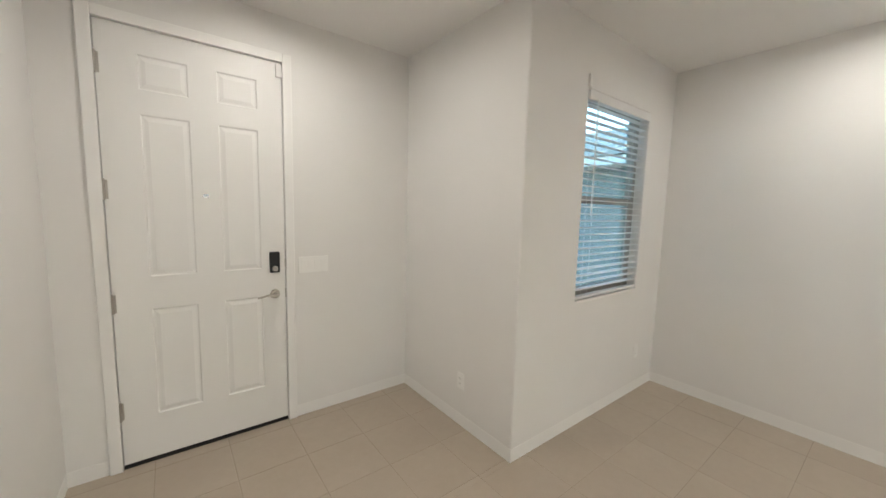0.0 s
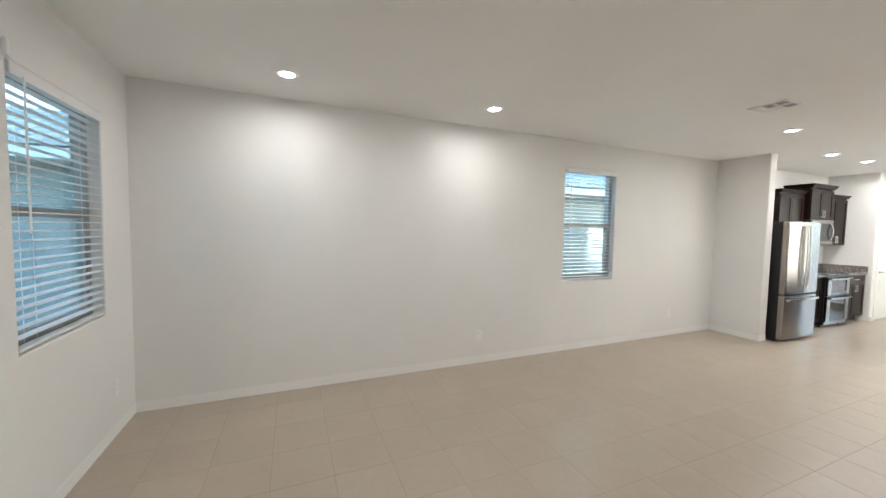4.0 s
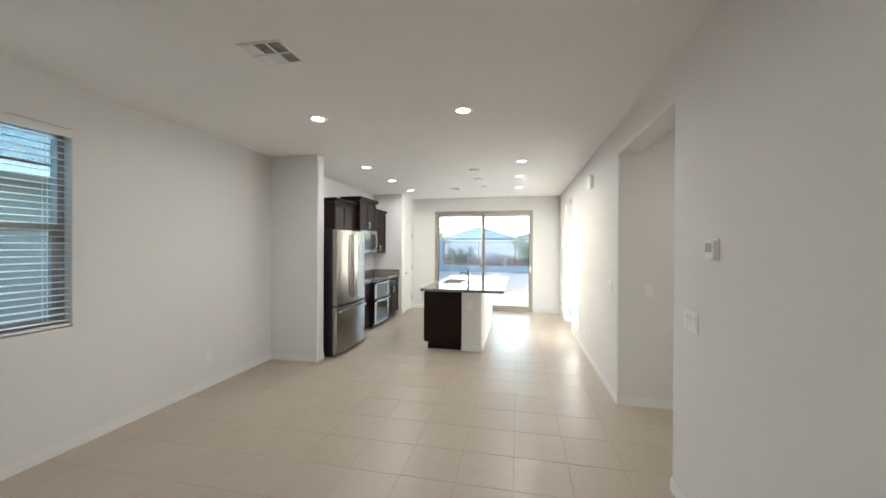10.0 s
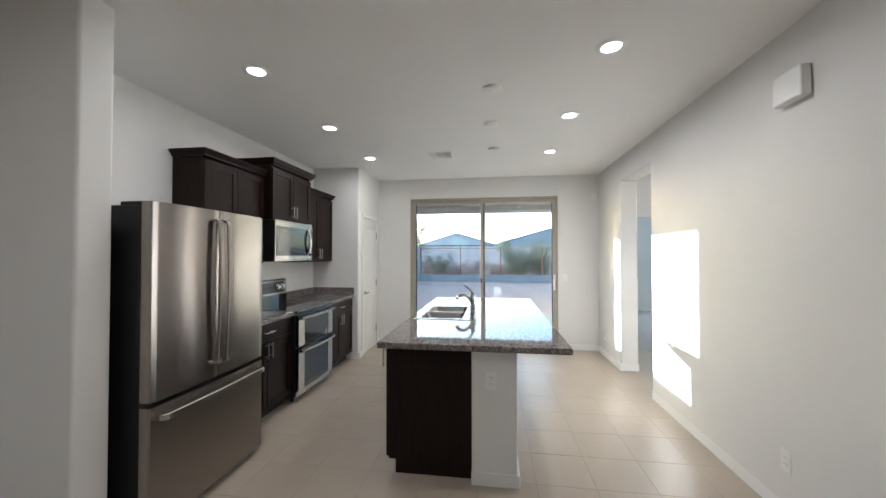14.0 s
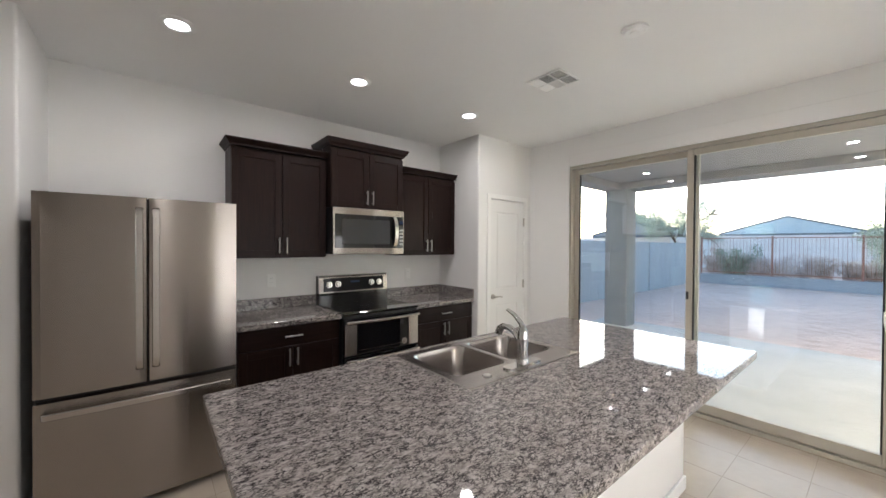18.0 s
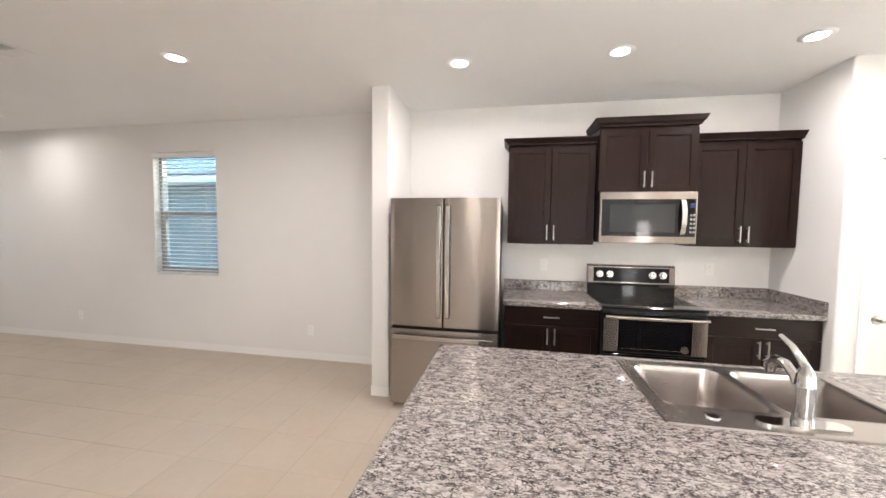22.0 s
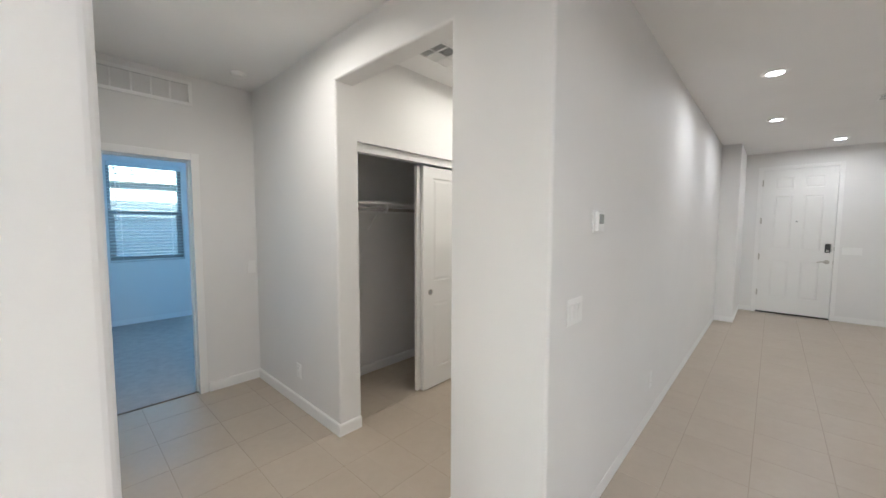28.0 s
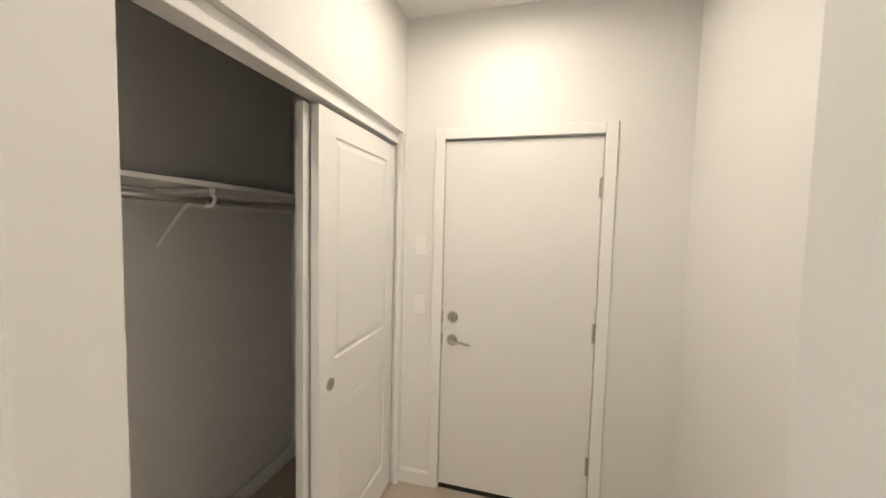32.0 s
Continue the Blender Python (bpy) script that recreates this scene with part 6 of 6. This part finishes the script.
gable_house(-11.4, -5.5, 36, 50, 2.35, 3.3, "stucco house with grey tiled roof behind the side wall", roofm=ROOF, hip=1.2)
gable_house(-12.5, -3.6, -44, -28, 2.55, 3.6, "pale house across the street with a gabled roof", wallm=GREY_STUCCO, windows=((-11.0, 0.6, 1.3, 1.3), (-6.2, 0.5, 1.2, 1.4)), front="y1", hip=0.6)
gable_house(0.5, 12, -44, -28, 2.55, 4.4, "stucco house across the street", wallm=STUCCO, roofm=BLUE_ROOF, windows=((3, 0.7, 1.5, 1.3),), front="y1", hip=3)
slab("far_wall", (-40, 46.0, -0.3), (40, 46.2, 2.4), PINK_WALL)
# out of view; added to keep the sun off the facade across the street
gable_house(-42, -22, -9, 6, 6.4, 8.6, "unseen two-storey house, added to shade the house across the street", wallm=STUCCO, roofm=ROOF, hip=4)


def tiled_house(xw, xe, y0, y1, eave, side, label, wallm):
    """A long house wall facing the windows, its eave with fascia and a roof of half-round tiles."""
    t = thing("house", label, "house", "neighbouring houses")
    lo, hi = sorted((xw, xw + side * 8))
    box("wall", (lo, y0, -0.25), (hi, y1, eave - 0.12), wallm, t, 0)
    lo, hi = sorted((xe, xe + side * 0.03))
    box("fascia", (lo, y0 - 0.3, eave - 0.15), (hi, y1 + 0.3, eave), STUCCO_WHITE, t, 0.003)
    lo, hi = sorted((xe + side * 0.03, xw))
    box("soffit", (lo, y0 - 0.3, eave - 0.15), (hi, y1 + 0.3, eave - 0.1205), STUCCO, t, 0)
    pitch = 0.33
    vs, fs = [], []
    col, course, seg = 0.30, 0.36, 6
    rnd_ = random.Random(2)
    ncol = int((y1 - y0 + 0.6) / col)
    for i in range(ncol):
        yc = y0 - 0.3 + (i + 0.5) * col
        for j in range(11):
            a0, a1 = -0.06 + j * course, -0.06 + (j + 1) * course + 0.05
            jig = rnd_.uniform(-0.006, 0.006)
            k0 = len(vs)
            for aa, lift in ((a0, 0.035), (a1, 0.005)):
                for s in range(seg + 1):
                    th_ = math.pi * s / seg
                    vs.append((xe + side * aa, yc + jig - 0.5 * col * math.cos(th_), eave + aa * pitch + lift + 0.085 * math.sin(th_)))
            for s in range(seg):
                fs.append((k0 + s, k0 + s + 1, k0 + seg + 2 + s, k0 + seg + 1 + s))
            fs.append(tuple(k0 + s for s in range(seg + 1)))
    me = bpy.data.meshes.new("roof_tiles")
    me.from_pydata(vs, [], fs)
    me.materials.append(PALE_TILE)
    o = new("roof_tiles", me)
    o.parent = t
    tagged(o, kind="stuff")
    bm = bmesh.new()
    q = [(xe, eave - 0.02), (xe + side * 4.4, eave - 0.02 + 4.4 * pitch), (xe + side * 9, eave - 0.6), (xe + side * 0.5, eave - 0.11)]
    add_prism(bm, q, y0 - 0.3, y1 + 0.3, "y")
    part("roof_deck", bm, BLOCK, t)
    return t


tiled_house(-3.35, -2.75, -9, 13, 2.56, -1, "neighbouring stucco house with a half-round tile roof", GREY_STUCCO)
tiled_house(14.9, 14.3, -2, 16, 2.60, 1, "stucco house with a tiled roof beside the bedroom", STUCCO_PALE)
tw = thing("garden_wall_bedroom", "grey block wall outside the bedroom window", "garden wall", kind="structure")
box("block_wall", (12.9, 0, -0.22), (13.05, 12, 1.57), BLOCK, tw, 0)
box("coping", (12.87, 0, 1.5705), (13.08, 12, 1.62), BLOCK, tw, 0.006)
for k in range(7):
    box("course_joint", (12.893, 0, -0.02 + k * 0.205), (12.899, 12, -0.012 + k * 0.205), CONCRETE, tw, 0)
tw = thing("garden_wall_left", "grey block wall between the houses", "garden wall", kind="structure")
box("block_wall", (-1.75, 3.8, -0.22), (-1.6, 11, 0.3), BLOCK, tw, 0)

# ---------------------------------------------------------------- floor tiles, laid square
def lay_tiles():
    X0, Y0 = 3.618, 5.543
    g = 0.0016
    regions = [(floor, (0.0, 0.0, XR, YB)), (floor, (XJ, YD, XE, 0.0)), (floor, (XR, HY0, XR + 0.21, HY1)), (floor, (XR, O2[0], XR + 0.21, O2[1])),
               (floor_hall, (XR + 0.21, HY0, XB + 0.05, HY1)), (floor_hall, (XN, HY1, XB + 0.05, 7.5)), (floor_hall, (XR + 0.09, YG, 6.56, HY0))]
    shared = {}
    rnd = random.Random(1)

    def mesh_for(w, d):
        key = (round(w, 3), round(d, 3))
        if key not in shared:
            b = 0.0012
            z0, z1 = -0.009, 0.0
            vs = [(-w / 2, -d / 2, z0), (w / 2, -d / 2, z0), (w / 2, d / 2, z0), (-w / 2, d / 2, z0),
                  (-w / 2, -d / 2, z1 - b * 0.6), (w / 2, -d / 2, z1 - b * 0.6), (w / 2, d / 2, z1 - b * 0.6), (-w / 2, d / 2, z1 - b * 0.6),
                  (-w / 2 + b, -d / 2 + b, z1), (w / 2 - b, -d / 2 + b, z1), (w / 2 - b, d / 2 - b, z1), (-w / 2 + b, d / 2 - b, z1)]
            fs = [(8, 9, 10, 11)] + [(i, (i + 1) % 4, 4 + (i + 1) % 4, 4 + i) for i in range(4)] + [(4 + i, 4 + (i + 1) % 4, 8 + (i + 1) % 4, 8 + i) for i in range(4)]
            me = bpy.data.meshes.new("tile")
            me.from_pydata(vs, [], fs)
            me.materials.append(TILE)
            shared[key] = (me, vs, fs)
        return shared[key]

    count = {}
    rest_v, rest_f = [], []
    for parent, (x0, y0, x1, y1) in regions:
        i0, i1 = math.floor((x0 - X0) / T), math.ceil((x1 - X0) / T)
        j0, j1 = math.floor((y0 - Y0) / T), math.ceil((y1 - Y0) / T)
        for i in range(i0, i1):
            for j in range(j0, j1):
                a, b = max(x0, X0 + i * T + g), min(x1, X0 + (i + 1) * T - g)
                c, d = max(y0, Y0 + j * T + g), min(y1, Y0 + (j + 1) * T - g)
                if b - a < 0.01 or d - c < 0.01:
                    continue
                me, vs, fs = mesh_for(b - a, d - c)
                z = rnd.uniform(-0.0003, 0.0003)
                far = parent is floor and (a < 1.35 or count.get(parent.name, 0) >= 295)
                if far:
                    k = len(rest_v)
                    rest_v.extend((v[0] + (a + b) / 2, v[1] + (c + d) / 2, v[2] + z) for v in vs)
                    rest_f.extend(tuple(q + k for q in f_) for f_ in fs)
                    continue
                o = new("tile", me)
                o.parent = parent
                o.location = ((a + b) / 2, (c + d) / 2, z)
                count[parent.name] = count.get(parent.name, 0) + 1
    me = bpy.data.meshes.new("tiles_along_wall")
    me.from_pydata(rest_v, [], rest_f)
    me.materials.append(TILE_FAR)
    o = new("tiles_along_wall", me)
    o.parent = floor
    tagged(o, kind="stuff")


lay_tiles()
